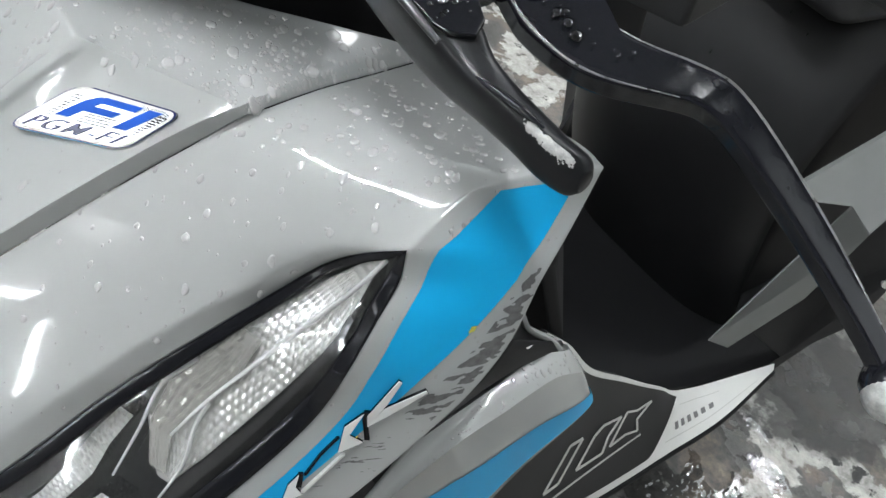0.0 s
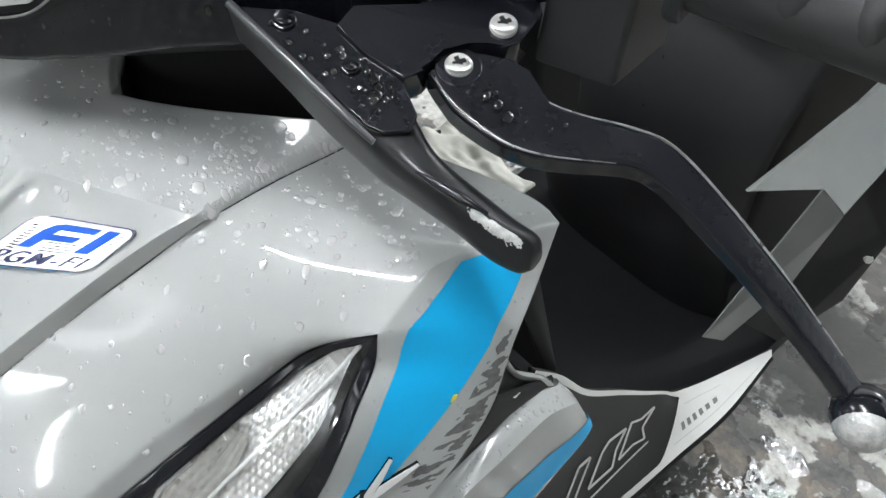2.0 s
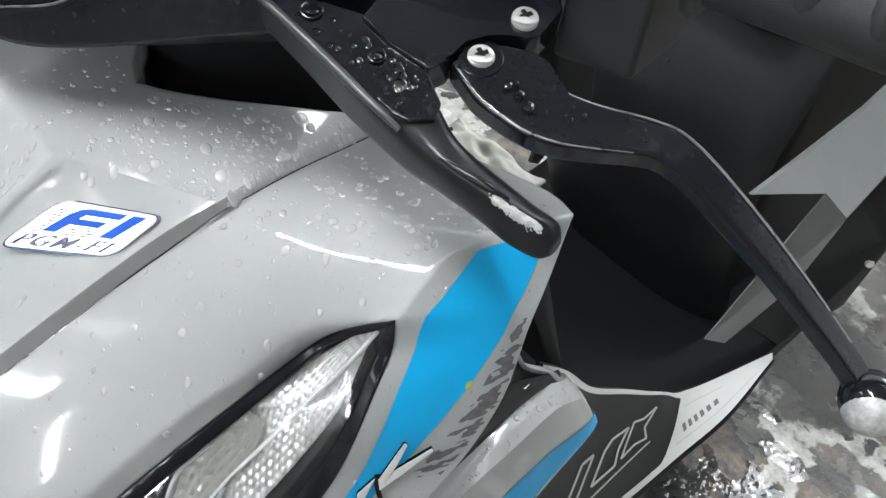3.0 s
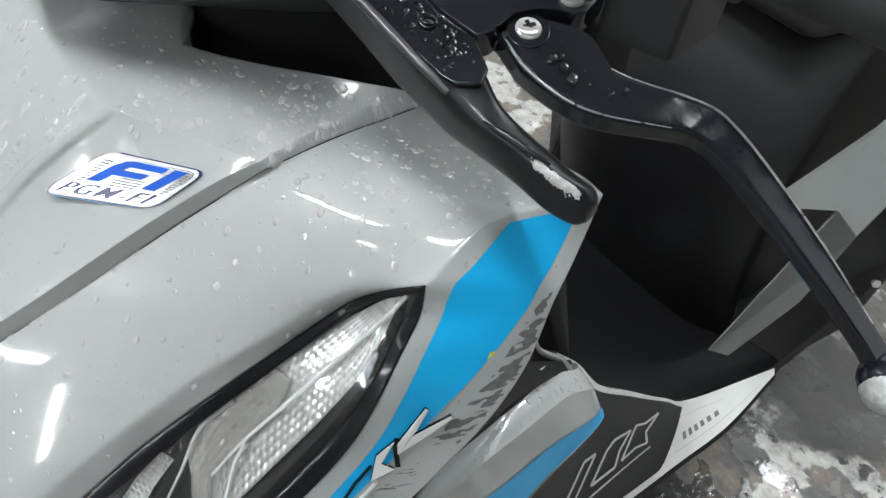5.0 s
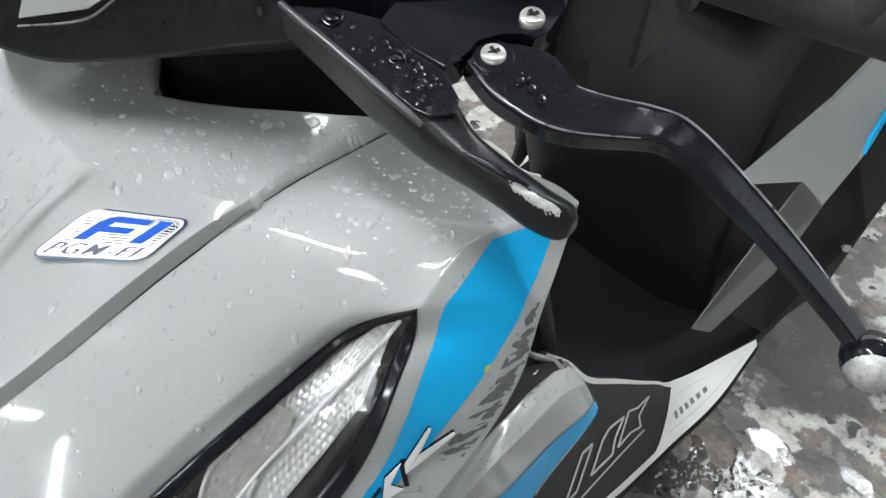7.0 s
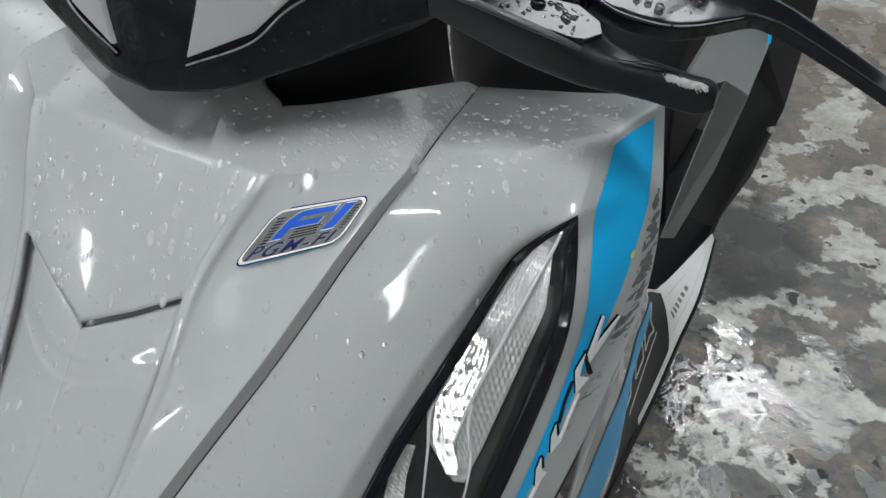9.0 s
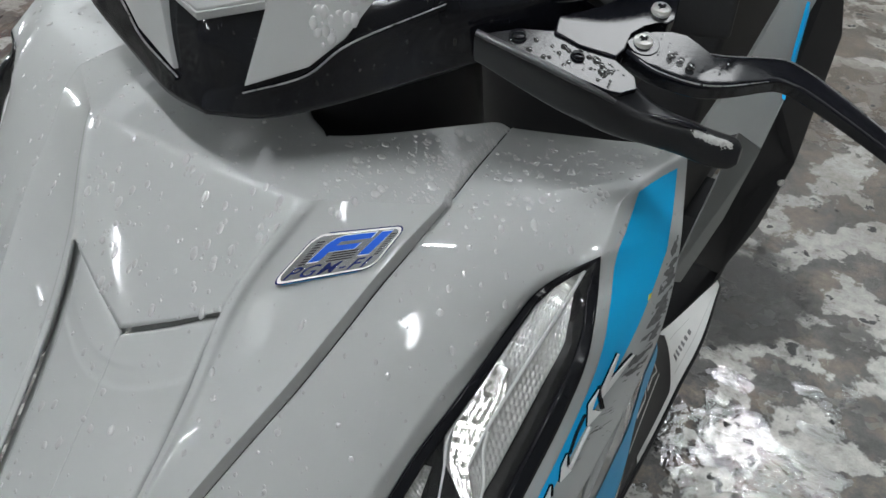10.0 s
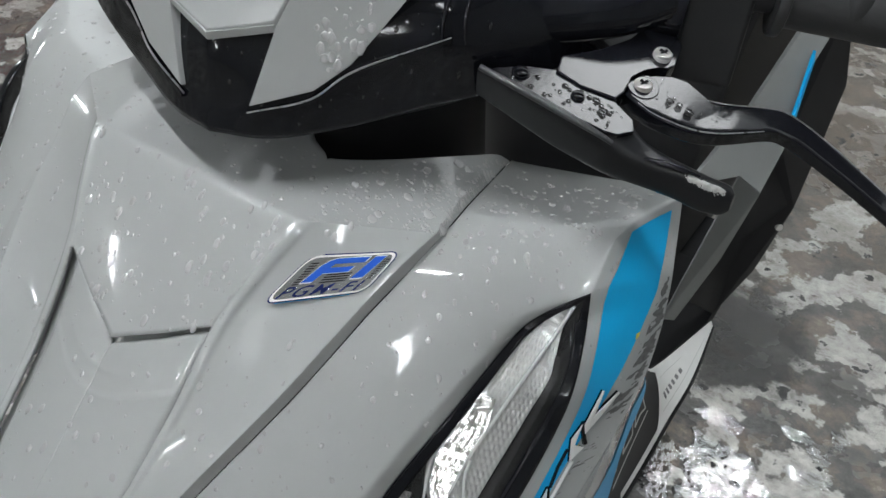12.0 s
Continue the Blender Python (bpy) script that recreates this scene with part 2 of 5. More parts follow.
def far_side(g):
    """The far wing: mirrored, and a little wider towards its edge."""
    q = np.array(g, float)
    q[..., 0] = -(q[..., 0] + 0.026 * np.clip((q[..., 0] - 0.128) / 0.045, 0, 1))
    return q


def sheet(grids, smooth_steps=0):
    bm = bmesh.new()
    for g in grids:
        add_grid(bm, g)
    bmesh.ops.remove_doubles(bm, verts=bm.verts[:], dist=2e-5)
    bmesh.ops.dissolve_degenerate(bm, edges=bm.edges[:], dist=1e-6)
    for _ in range(smooth_steps):
        inner = [x for x in bm.verts if not x.is_boundary]
        bmesh.ops.smooth_vert(bm, verts=inner, factor=0.5, use_axis_x=True, use_axis_y=True, use_axis_z=True)
    return bm


def prism(outline, depth, normal=None, bevel=0.0, segments=2):
    """A flat plate: its top outline, pushed back by depth against its normal, with worn edges."""
    p = [Vector(q) for q in outline]
    if normal is None:
        normal = sum(((p[i] - p[0]).cross(p[i + 1] - p[0]) for i in range(1, len(p) - 1)), Vector())
    nrm = Vector(normal).normalized()
    bm = bmesh.new()
    top = [bm.verts.new(q) for q in p]
    low = [bm.verts.new(q - nrm * depth) for q in p]
    bm.faces.new(top)
    bm.faces.new(low[::-1])
    for i in range(len(p)):
        j = (i + 1) % len(p)
        bm.faces.new((top[i], low[i], low[j], top[j]))
    if bevel:
        bmesh.ops.bevel(bm, geom=bm.edges[:], offset=bevel, segments=segments, profile=0.5, affect="EDGES")
    return bm


def sweep(path, across, wide, tall, n=40, sides=16, square=3.0):
    """A bar along a smooth path; its section is a rounded oblong, wide along across and tall the other way, varying from end to end."""
    c = spline(path, n)
    w = np.interp(np.linspace(0, 1, n), np.linspace(0, 1, len(wide)), wide) / 2
    h = np.interp(np.linspace(0, 1, n), np.linspace(0, 1, len(tall)), tall) / 2
    bm = bmesh.new()
    rings = []
    tangent = np.gradient(c, axis=0)
    for k in range(n):
        t = Vector(tangent[k]).normalized()
        a = Vector(across) - t * t.dot(Vector(across))
        a.normalize()
        up = t.cross(a)
        ring = []
        for s in range(sides):
            th = 2 * math.pi * s / sides
            cx, cy = math.cos(th), math.sin(th)
            q = (abs(cx) ** square + abs(cy) ** square) ** (-1 / square)
            ring.append(bm.verts.new(Vector(c[k]) + a * (w[k] * cx * q) + up * (h[k] * cy * q)))
        rings.append(ring)
    for r0, r1 in zip(rings, rings[1:]):
        for s in range(sides):
            bm.faces.new((r0[s], r0[(s + 1) % sides], r1[(s + 1) % sides], r1[s]))
    bm.faces.new(rings[0][::-1])
    bm.faces.new(rings[-1])
    return bm


def ball(centre, r, squash=(1, 1, 1), seg=24, ring=16):
    bm = bmesh.new()
    bmesh.ops.create_uvsphere(bm, u_segments=seg, v_segments=ring, radius=r)
    bmesh.ops.scale(bm, vec=squash, verts=bm.verts[:])
    bmesh.ops.translate(bm, vec=centre, verts=bm.verts[:])
    return bm


def box(lo, hi, bevel=0.0):
    (x0, y0, z0), (x1, y1, z1) = lo, hi
    return prism([(x0, y0, z1), (x1, y0, z1), (x1, y1, z1), (x0, y1, z1)], z1 - z0, (0, 0, 1), bevel)


def rod(a, b, r, seg=20, bevel=0.0, r2=None):
    a, b = Vector(a), Vector(b)
    bm = bmesh.new()
    bmesh.ops.create_cone(bm, cap_ends=True, segments=seg, radius1=r, radius2=r if r2 is None else r2, depth=(b - a).length)
    if bevel:
        rims = [e for e in bm.edges if any(len(f.verts) > 4 for f in e.link_faces)]
        bmesh.ops.bevel(bm, geom=rims, offset=bevel, segments=2, profile=0.5, affect="EDGES")
    m = Matrix.Translation((a + b) / 2) @ (b - a).to_track_quat("Z", "Y").to_matrix().to_4x4()
    bmesh.ops.transform(bm, matrix=m, verts=bm.verts[:])
    return bm


def joined(*bms):
    out = bmesh.new()
    for b in bms:
        me = bpy.data.meshes.new("tmp")
        b.to_mesh(me)
        b.free()
        out.from_mesh(me)
        bpy.data.meshes.remove(me)
    return out


# ---- the workshop ----
def floor_sheet():
    bm = bmesh.new()
    bmesh.ops.create_grid(bm, x_segments=40, y_segments=40, size=1.0)
    for v in bm.verts:
        v.co = Vector((v.co.x * 4.0, v.co.y * 4.0 + 0.5, 0.0))
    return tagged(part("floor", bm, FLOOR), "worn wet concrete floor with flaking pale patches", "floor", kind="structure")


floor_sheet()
for nm, lo, hi in (("wall_north", (-4, 4.5, 0), (4, 4.6, 2.9)), ("wall_south", (-4, -3.6, 0), (4, -3.5, 2.9)),
                   ("wall_west", (-4.1, -3.6, 0), (-4, 4.6, 2.9)), ("wall_east", (4, -3.6, 0), (4.1, 4.6, 2.9))):
    tagged(part(nm, box(lo, hi), WALL, smooth=False), "dull grey painted workshop wall", "wall", kind="structure")
tagged(part("ceiling", box((-4.1, -3.6, 2.9), (4.1, 4.6, 3.0)), CEILING, smooth=False), "dark painted workshop ceiling", "ceiling", kind="structure")


def ceiling_lamp(x, y, turn, mat, twin=False, length=1.2):
    """A bare tube in its enamel batten, hung under the ceiling."""
    ob = new("ceiling_lamp")
    ob.matrix_world = pose(x, y, 2.62, 0, 0, turn)
    tagged(ob, "white tube lamp glowing under the workshop ceiling", "lamp", "ceiling lamps")
    part("batten", box((-length / 2, -0.05, 0.03), (length / 2, 0.05, 0.07), 0.004), ENAMEL, ob)
    for off in (-0.035, 0.035) if twin else (0.0,):
        part("tube", rod((-length / 2 + 0.02, off, 0), (length / 2 - 0.02, off, 0), 0.016), TUBE if abs(x) < 1 else mat, ob)
    for k in (-1, 1):
        part("hanger", rod((k * length / 3, 0, 0.06), (k * length / 3, 0, 0.29), 0.004, 8), ENAMEL, ob)
    return ob


for x, y, turn in ((0.0, -0.52, -22), (1.68, -1.86, -32), (0.05, 3.3, 0), (-1.65, -1.27, 0)):
    ceiling_lamp(x, y, turn, WALL_TUBE if x < -1 else DIM_TUBE, twin=x > 1, length=1.35 if x > 1 else 1.2)


def panel_lamp(x, y):
    """A flat oblong lamp set against the ceiling."""
    ob = new("panel_lamp")
    ob.matrix_world = pose(x, y, 2.86)
    tagged(ob, "flat white panel lamp glowing on the workshop ceiling", "lamp")
    part("frame", box((-0.24, -0.26, 0.0), (0.24, 0.26, 0.04), 0.004), ENAMEL, ob)
    part("diffuser", box((-0.22, -0.24, -0.006), (0.22, 0.24, 0.0), 0.002), PANEL, ob)


panel_lamp(0.28, 1.37)


def fill_panel():
    """A wide milky panel, unseen and added as fill light behind the scooter."""
    ob = new("fill_panel")
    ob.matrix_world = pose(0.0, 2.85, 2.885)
    tagged(ob, "wide milky fill light panel added at the ceiling", "roof light")
    part("sheet", box((-3.6, -1.45, 0.0), (3.6, 1.45, 0.008), 0.002), FILL_SHEET, ob)
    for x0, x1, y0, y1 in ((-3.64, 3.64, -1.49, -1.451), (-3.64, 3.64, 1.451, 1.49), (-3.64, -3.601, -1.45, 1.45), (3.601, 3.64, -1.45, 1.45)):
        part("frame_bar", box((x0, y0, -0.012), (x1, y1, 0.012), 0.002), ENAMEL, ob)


fill_panel()


def wall_lamp(x, z, turn, half, label, side=False):
    """A tube on the front wall, or on the side wall, upright at a turn of 0."""
    ob = new("wall_lamp")
    ob.matrix_world = pose(-4.0, x, z, 0, 0, -90) if side else pose(x, -3.5, z, 0, turn, 0)
    tagged(ob, label, "lamp", "wall lamps")
    part("batten", box((-0.03, 0.0, -half), (0.03, 0.04, half), 0.004), ENAMEL, ob)
    part("tube", rod((0, 0.065, 0.03 - half), (0, 0.065, half - 0.03), 0.018), WALL_TUBE, ob)
    for k in (-1, 1):
        part("socket", box((-0.02, 0.035, k * (half - 0.02) - 0.02), (0.02, 0.085, k * (half - 0.02) + 0.02), 0.003), ENAMEL, ob)


def wall_panel(x, z):
    """A wide flat lamp, hung aslant in the corner of front wall and ceiling."""
    ob = new("wall_panel_lamp")
    ob.matrix_world = pose(x, -3.322, z, -45)
    tagged(ob, "wide white panel lamp glowing aslant under the workshop ceiling", "lamp")
    part("frame", box((-0.70, 0.0, -0.25), (0.70, 0.03, 0.25), 0.004), ENAMEL, ob)
    part("diffuser", box((-0.67, 0.03, -0.22), (0.67, 0.036, 0.22), 0.002), WIDE_PANEL, ob)


wall_panel(-0.36, 2.722)
wall_lamp(-3.78, 2.62, 2, 0.24, "upright white tube lamp glowing in the corner of the workshop wall")
wall_lamp(1.1, 1.32, -40, 0.42, "slanting white tube lamp glowing on the workshop wall")
wall_lamp(-0.28, 1.77, 45, 0.27, "short slanting white tube lamp glowing on the workshop wall")
wall_lamp(0.27, 1.88, 90, 0.17, "level white tube lamp glowing on the workshop wall")
wall_lamp(0.45, 1.1, 0, 0.4, "upright white tube lamp glowing on the workshop wall", side=True)


# things that lie on the floor behind the scooter's far side
def tool_box():
    ob = new("tool_box")
    ob.matrix_world = pose(-1.93, 1.26, 0.0, 0, 0, 35)
    tagged(ob, "small red steel tool box on the floor", "tool box")
    part("body", box((-0.16, -0.09, 0.0), (0.16, 0.09, 0.09), 0.006), RED, ob)
    part("lid", box((-0.163, -0.093, 0.091), (0.163, 0.093, 0.12), 0.006), RED, ob)
    part("handle", sweep([(-0.06, 0, 0.119), (-0.05, 0, 0.15), (0.05, 0, 0.15), (0.06, 0, 0.119)], (0, 1, 0), [0.012, 0.012], [0.008, 0.008], 24, 10, 2), MATTE, ob, "black handle")
    part("latch", box((-0.015, -0.097, 0.075), (0.015, -0.0925, 0.105), 0.001), STEEL, ob)


def yellow_strap():
    bm = sweep([(-1.43, 0.74, 0.004), (-1.40, 0.735, 0.006), (-1.375, 0.745, 0.005), (-1.36, 0.735, 0.016)], (0.2, 1, 0), [0.022, 0.022], [0.003, 0.003], 24, 12, 4)
    tagged(part("strap", bm, YELLOW), "short yellow strap end on the concrete floor", "strap")


def puddle():
    """A shallow ragged film of water with small ripples."""
    bm = bmesh.new()
    bmesh.ops.create_grid(bm, x_segments=240, y_segments=240, size=1.0)
    for v in bm.verts:
        v.co = Vector((0.275 + 0.24 * v.co.x, 0.70 + 0.27 * v.co.y, 0.0))
    gone = []
    for v in bm.verts:
        d = math.hypot((v.co.x - 0.275) / 0.24, (v.co.y - 0.70) / 0.27)
        if d + 0.9 * noise.noise(v.co * 9.0) + 0.8 * noise.noise(v.co * 26.0) > 0.50:
            gone.append(v)
        v.co.z = 0.002 + 0.0007 * noise.noise(v.co * 85.0) + 0.0007 * noise.noise(v.co * 200.0)
    bmesh.ops.delete(bm, geom=gone, context="VERTS")
    tagged(part("puddle", bm, WATER_FILM, angle=180), "shallow sparkling puddle of water on the concrete", "puddle", kind="structure")


puddle()
tool_box()
yellow_strap()

# ---- the scooter ----
scooter = new("scooter")
tagged(scooter, "grey motor scooter with blue stripes, wet and scratched", "scooter")

# lines of the fairing: x across to the scooter's left, y to its rear
RIDGE = [(0.072, 0.0615, 0.782), (0.061, 0.038, 0.758), (0.052, 0.017, 0.732)]
RIDGE_LOW = [(0.052, 0.017, 0.732), (0.049, -0.014, 0.692), (0.046, -0.058, 0.649), (0.042, -0.13, 0.585)]
BREAK = [(0.0, 0.0605, 0.7826), (0.04, 0.0610, 0.7824), (0.072, 0.0615, 0.782)]
RIM = [(0.0, 0.132, 0.787), (0.021, 0.1265, 0.788), (0.037, 0.1155, 0.787), (0.052, 0.1085, 0.786)]
RIM_SIDE = [(0.052, 0.1085, 0.786), (0.064, 0.1150, 0.787), (0.081, 0.1300, 0.787), (0.0955, 0.147, 0.786), (0.106, 0.166, 0.782), (0.1135, 0.187, 0.775), (0.117, 0.198, 0.767)]
SEAM = [(0.128, 0.104, 0.772), (0.124, 0.088, 0.762), (0.116, 0.064, 0.745), (0.110, 0.040, 0.729), (0.102, 0.015, 0.710), (0.085, -0.030, 0.676), (0.058, -0.100, 0.618)]
SEAM_TOP = [(0.128, 0.104, 0.772), (0.124, 0.140, 0.772), (0.120, 0.172, 0.769), (0.117, 0.198, 0.767)]
FOLD = [(0.127, 0.102, 0.776), (0.1235, 0.086, 0.770), (0.1155, 0.062, 0.754), (0.1090, 0.038, 0.738), (0.1010, 0.013, 0.719), (0.0840, -0.032, 0.685), (0.056, -0.102, 0.627)]
SHOULDER = (0.201, 0.160, 0.775)
TIP = (0.204, 0.132, 0.757)
LAMP_IN = [TIP, (0.190, 0.122, 0.746), (0.179, 0.115, 0.733), (0.174, 0.102, 0.722), (0.170, 0.083, 0.710), (0.164, 0.056, 0.692), (0.156, 0.030, 0.669), (0.149, -0.005, 0.638), (0.130, -0.075, 0.578)]
LAMP_OUT = [TIP, (0.206, 0.130, 0.742), (0.211, 0.119, 0.731), (0.215, 0.106, 0.711), (0.213, 0.096, 0.685), (0.210, 0.070, 0.655), (0.206, 0.036, 0.627), (0.185, -0.03, 0.565)]
EDGE_TOP = [SHOULDER, (0.209, 0.188, 0.779), (0.217, 0.213, 0.780)]
EDGE = [(0.217, 0.213, 0.780), (0.226, 0.194, 0.758), (0.232, 0.180, 0.744), (0.236, 0.170, 0.716), (0.238, 0.154, 0.694), (0.236, 0.132, 0.668), (0.230, 0.090, 0.625), (0.215, 0.020, 0.560)]
WING_RIM = [(0.117, 0.198, 0.767), (0.140, 0.210, 0.765), (0.170, 0.222, 0.765), (0.195, 0.221, 0.772), (0.217, 0.213, 0.780)]
SHELF_FRONT = [(0.128, 0.104, 0.772), (0.165, 0.128, 0.775), (0.201, 0.160, 0.775)]

NV = 120


def softened(g, row, spread, steps):
    """A sheet whose fold across the given row is rounded."""
    w = np.exp(-((np.arange(g.shape[0]) - row) / spread) ** 2)[1:-1, None, None]
    out = g.copy()
    for _ in range(steps):
        out[1:-1, 1:-1] += (w * 0.5 * (0.5 * (out[:-2] + out[2:]) - out[1:-1]))[:, 1:-1]
    return out


def shelf_centre():
    front, back = spline(BREAK, 40), spline(RIM, 40)
    return coons(front, back, lines([BREAK[0], RIM[0]], 60), lines([BREAK[-1], RIM[-1]], 60))


def shelf_badge():
    front = np.vstack([lines([RIDGE[0], FOLD[0]], 50), lines([FOLD[0], SEAM[0]], 10)[1:]])
    return coons(front, spline(RIM_SIDE, 59), lines([RIDGE[0], RIM_SIDE[0]], 60), spline(SEAM_TOP, 60))


VALLEY = [(0.0, -0.0065, 0.7112), (0.026, 0.0045, 0.7208), (0.052, 0.017, 0.732)]
ridge_all = spline(RIDGE + RIDGE_LOW[1:], NV)
turn_row = int(np.argmin(np.linalg.norm(ridge_all - np.array(RIDGE[-1]), axis=1))) + 1
VALLEY[-1] = tuple(ridge_all[turn_row - 1].tolist())
front_centre = coons(lines([BREAK[0], VALLEY[0]], turn_row), ridge_all[:turn_row], spline(BREAK, 40), lines(VALLEY, 40)).transpose(1, 0, 2)
fold_all = spline(FOLD, NV)
seam_all = spline(SEAM, NV)
badge_face = coons(lines([RIDGE[0], FOLD[0]], 50), lines([ridge_all[-1], FOLD[-1]], 50), ridge_all, fold_all)
fold_face = coons(lines([FOLD[0], SEAM[0]], 10), lines([FOLD[-1], SEAM[-1]], 10), fold_all, seam_all)

# front cover: shelf, nose and the badge faces on both sides
crown_u = 1 - np.linspace(0, 1, 40)[None, :, None] ** 2
crown_v = np.linspace(0, 1, turn_row)[:, None, None]
front_centre = front_centre + outward(front_centre, FRONT) * 0.0005 * crown_u * 4 * crown_v * (1 - crown_v)


def rolled(curve, rows=((0.0022, -0.0004), (0.0038, -0.0018), (0.0046, -0.0042), (0.0048, -0.0075))):
    """A lip that rolls back and down behind a rim, dying out at its outer end."""
    fade = np.clip((1 - np.linspace(0, 1, len(curve))) / 0.12, 0, 1)[:, None]
    return np.array([curve] + [curve + np.array([0, y, z]) * fade for y, z in rows])


# a low flat bead runs down beside the ridge
bead = np.interp(np.linspace(0, 1, 50), (0.0, 0.085, 0.115), (1.0, 1.0, 0.0)) * 0.0016
down = np.clip(np.arange(NV) / 4.0, 0, 1)
badge_face = badge_face + outward(badge_face, FRONT) * bead[None, :, None] * down[:, None, None]
front_centre[:, -1] = badge_face[:turn_row, 0]
rims = [rolled(spline(RIM, 40)), rolled(spline(RIM_SIDE, 59))]
half = [shelf_centre(), shelf_badge(), front_centre, badge_face, fold_face] + rims
cover = sheet(half + [mirrored(g) for g in half])
crease_a, crease_b = Vector(RIDGE[0]), Vector(FOLD[0])


def off_crease(v):
    p = Vector((abs(v.co.x), v.co.y, v.co.z))
    k = (p - crease_a).dot(crease_b - crease_a) / (crease_b - crease_a).length_squared
    return not (0.05 < k < 1.0 and (crease_a.lerp(crease_b, k) - p).length < 0.0012)


# all edges are rounded but the short crease above the badge
rounded_verts = [v for v in cover.verts if not v.is_boundary and off_crease(v)]
brow = [v for v in rounded_verts if abs(v.co.x) < 0.068 and 0.053 < v.co.y < 0.069]
for verts in (rounded_verts, rounded_verts, brow, brow):
    bmesh.ops.smooth_vert(cover, verts=verts, factor=0.5, use_axis_x=True, use_axis_y=True, use_axis_z=True)
front_cover = part("front_cover", cover, PAINT, scooter, angle=25)
thicken(front_cover, 0.0025)

# sunk centre panel in the nose, stepped below the ridges, with a dished badge seat
valley_line = lines(VALLEY, 40)
ridge_low = spline(RIDGE_LOW, NV)
low_centre = lines([VALLEY[0], (0.0, -0.028, 0.697), (0.0, -0.082, 0.645), (0.0, -0.160, 0.570)], NV)
nose_panel = coons(valley_line, lines([low_centre[-1], ridge_low[-1]], 40), low_centre, ridge_low)
both_halves = np.concatenate([mirrored(nose_panel)[:, :0:-1], nose_panel], axis=1)
calm = softened(both_halves.transpose(1, 0, 2), 39, 16, 500).transpose(1, 0, 2)[:, 39:]
nose_panel = nose_panel + (calm - nose_panel) * np.clip(np.linspace(0, 7, NV), 0, 1)[:, None, None]
across = np.linspace(0, 1, 40)[None, :, None]
along = np.linspace(0, 1, NV)[:, None, None]
dish = np.clip((along - 0.03) / 0.12, 0, 1) * np.clip((0.93 - across) / 0.05, 0, 1) * np.clip((0.19 - along) / 0.008, 0, 1)
nose_full = nose_panel - outward(nose_panel, FRONT) * (0.0036 + 0.0007 * dish)
# side panels
lamp_in = spline(LAMP_IN, NV)
lamp_out = spline(LAMP_OUT, NV)
edge_line = spline(EDGE, NV + 20)


def side_panel():
    shelf = coons(spline(SHELF_FRONT, 70), spline(WING_RIM, 70), spline(SEAM_TOP, 60), spline(EDGE_TOP, 60))
    right = np.vstack([lines([SHOULDER, TIP], 21)[:-1], lamp_in])
    left = spline(SEAM, NV + 20)
    # the face runs to a smooth line; the lamp's corner pulls at its last stretch only
    calm = right.copy()
    for _ in range(500):
        calm[1:-1] += 0.5 * (0.5 * (calm[:-2] + calm[2:]) - calm[1:-1])
    u = np.linspace(0, 1, 70)[None, :, None]
    face = coons(spline(SHELF_FRONT, 70), lines([SEAM[-1], LAMP_IN[-1]], 70), left, calm) + (right - calm)[:, None] * u ** 7
    v = np.linspace(0, 1, NV + 20)[:, None, None]
    # a flat main face that folds down to the lamp's edge over its last sixth
    rise = (-np.log(np.exp(-14 * u / 0.84) + np.exp(-14 * (1 - u) / 0.16) + np.exp(-14)) / 14) * 0.0062 * np.clip((v - 0.10) / 0.25, 0, 1) + 16 * u * (1 - u) * v * (1 - v) * 0.0008
    face = face + outward(face, FRONT) * rise
    top = softened(np.vstack([shelf[::-1], face[1:]]), 59, 16, 220)
    out = np.vstack([lines([SHOULDER, TIP], 21)[:-1], lamp_out])
    flank = coons(spline(EDGE_TOP, 60), lines([LAMP_OUT[-1], EDGE[-1]], 60), out, edge_line)
    top[:, 0] = 0.55 * top[:, 0] + 0.45 * top[:, 1]     # a narrow gap beside the front cover
    return top, flank


top_g, flank_g = side_panel()
for sign in (1, -1):
    gs = [top_g, flank_g, rolled(top_g[0])]
    ob = part("side_panel", sheet(gs if sign > 0 else [far_side(g) for g in gs], 3), PAINT, scooter, angle=60)
    thicken(ob, 0.0025)


def on_grid(g, u, v):
    """A place on a sheet at fractions u across and v along."""
    i, j = v * (g.shape[0] - 1), u * (g.shape[1] - 1)
    i0, j0 = min(int(i), g.shape[0] - 2), min(int(j), g.shape[1] - 2)
    a, b = i - i0, j - j0
    return (1 - a) * ((1 - b) * g[i0, j0] + b * g[i0, j0 + 1]) + a * ((1 - b) * g[i0 + 1, j0] + b * g[i0 + 1, j0 + 1])


def strip_on(g, rows, lift, n=60, m=12, toward=FRONT):
    """A strip laid on a sheet: rows of v, u from, u to."""
    nm = outward(g, toward)
    r = np.array(rows, float)
    out = np.zeros((n, m, 3))
    for a, v in enumerate(np.linspace(r[0, 0], r[-1, 0], n)):
        u0, u1 = np.interp(v, r[:, 0], r[:, 1]), np.interp(v, r[:, 0], r[:, 2])
        for b, u in enumerate(np.linspace(u0, u1, m)):
            out[a, b] = on_grid(g, u, v) + on_grid(nm, u, v) * lift
    return out


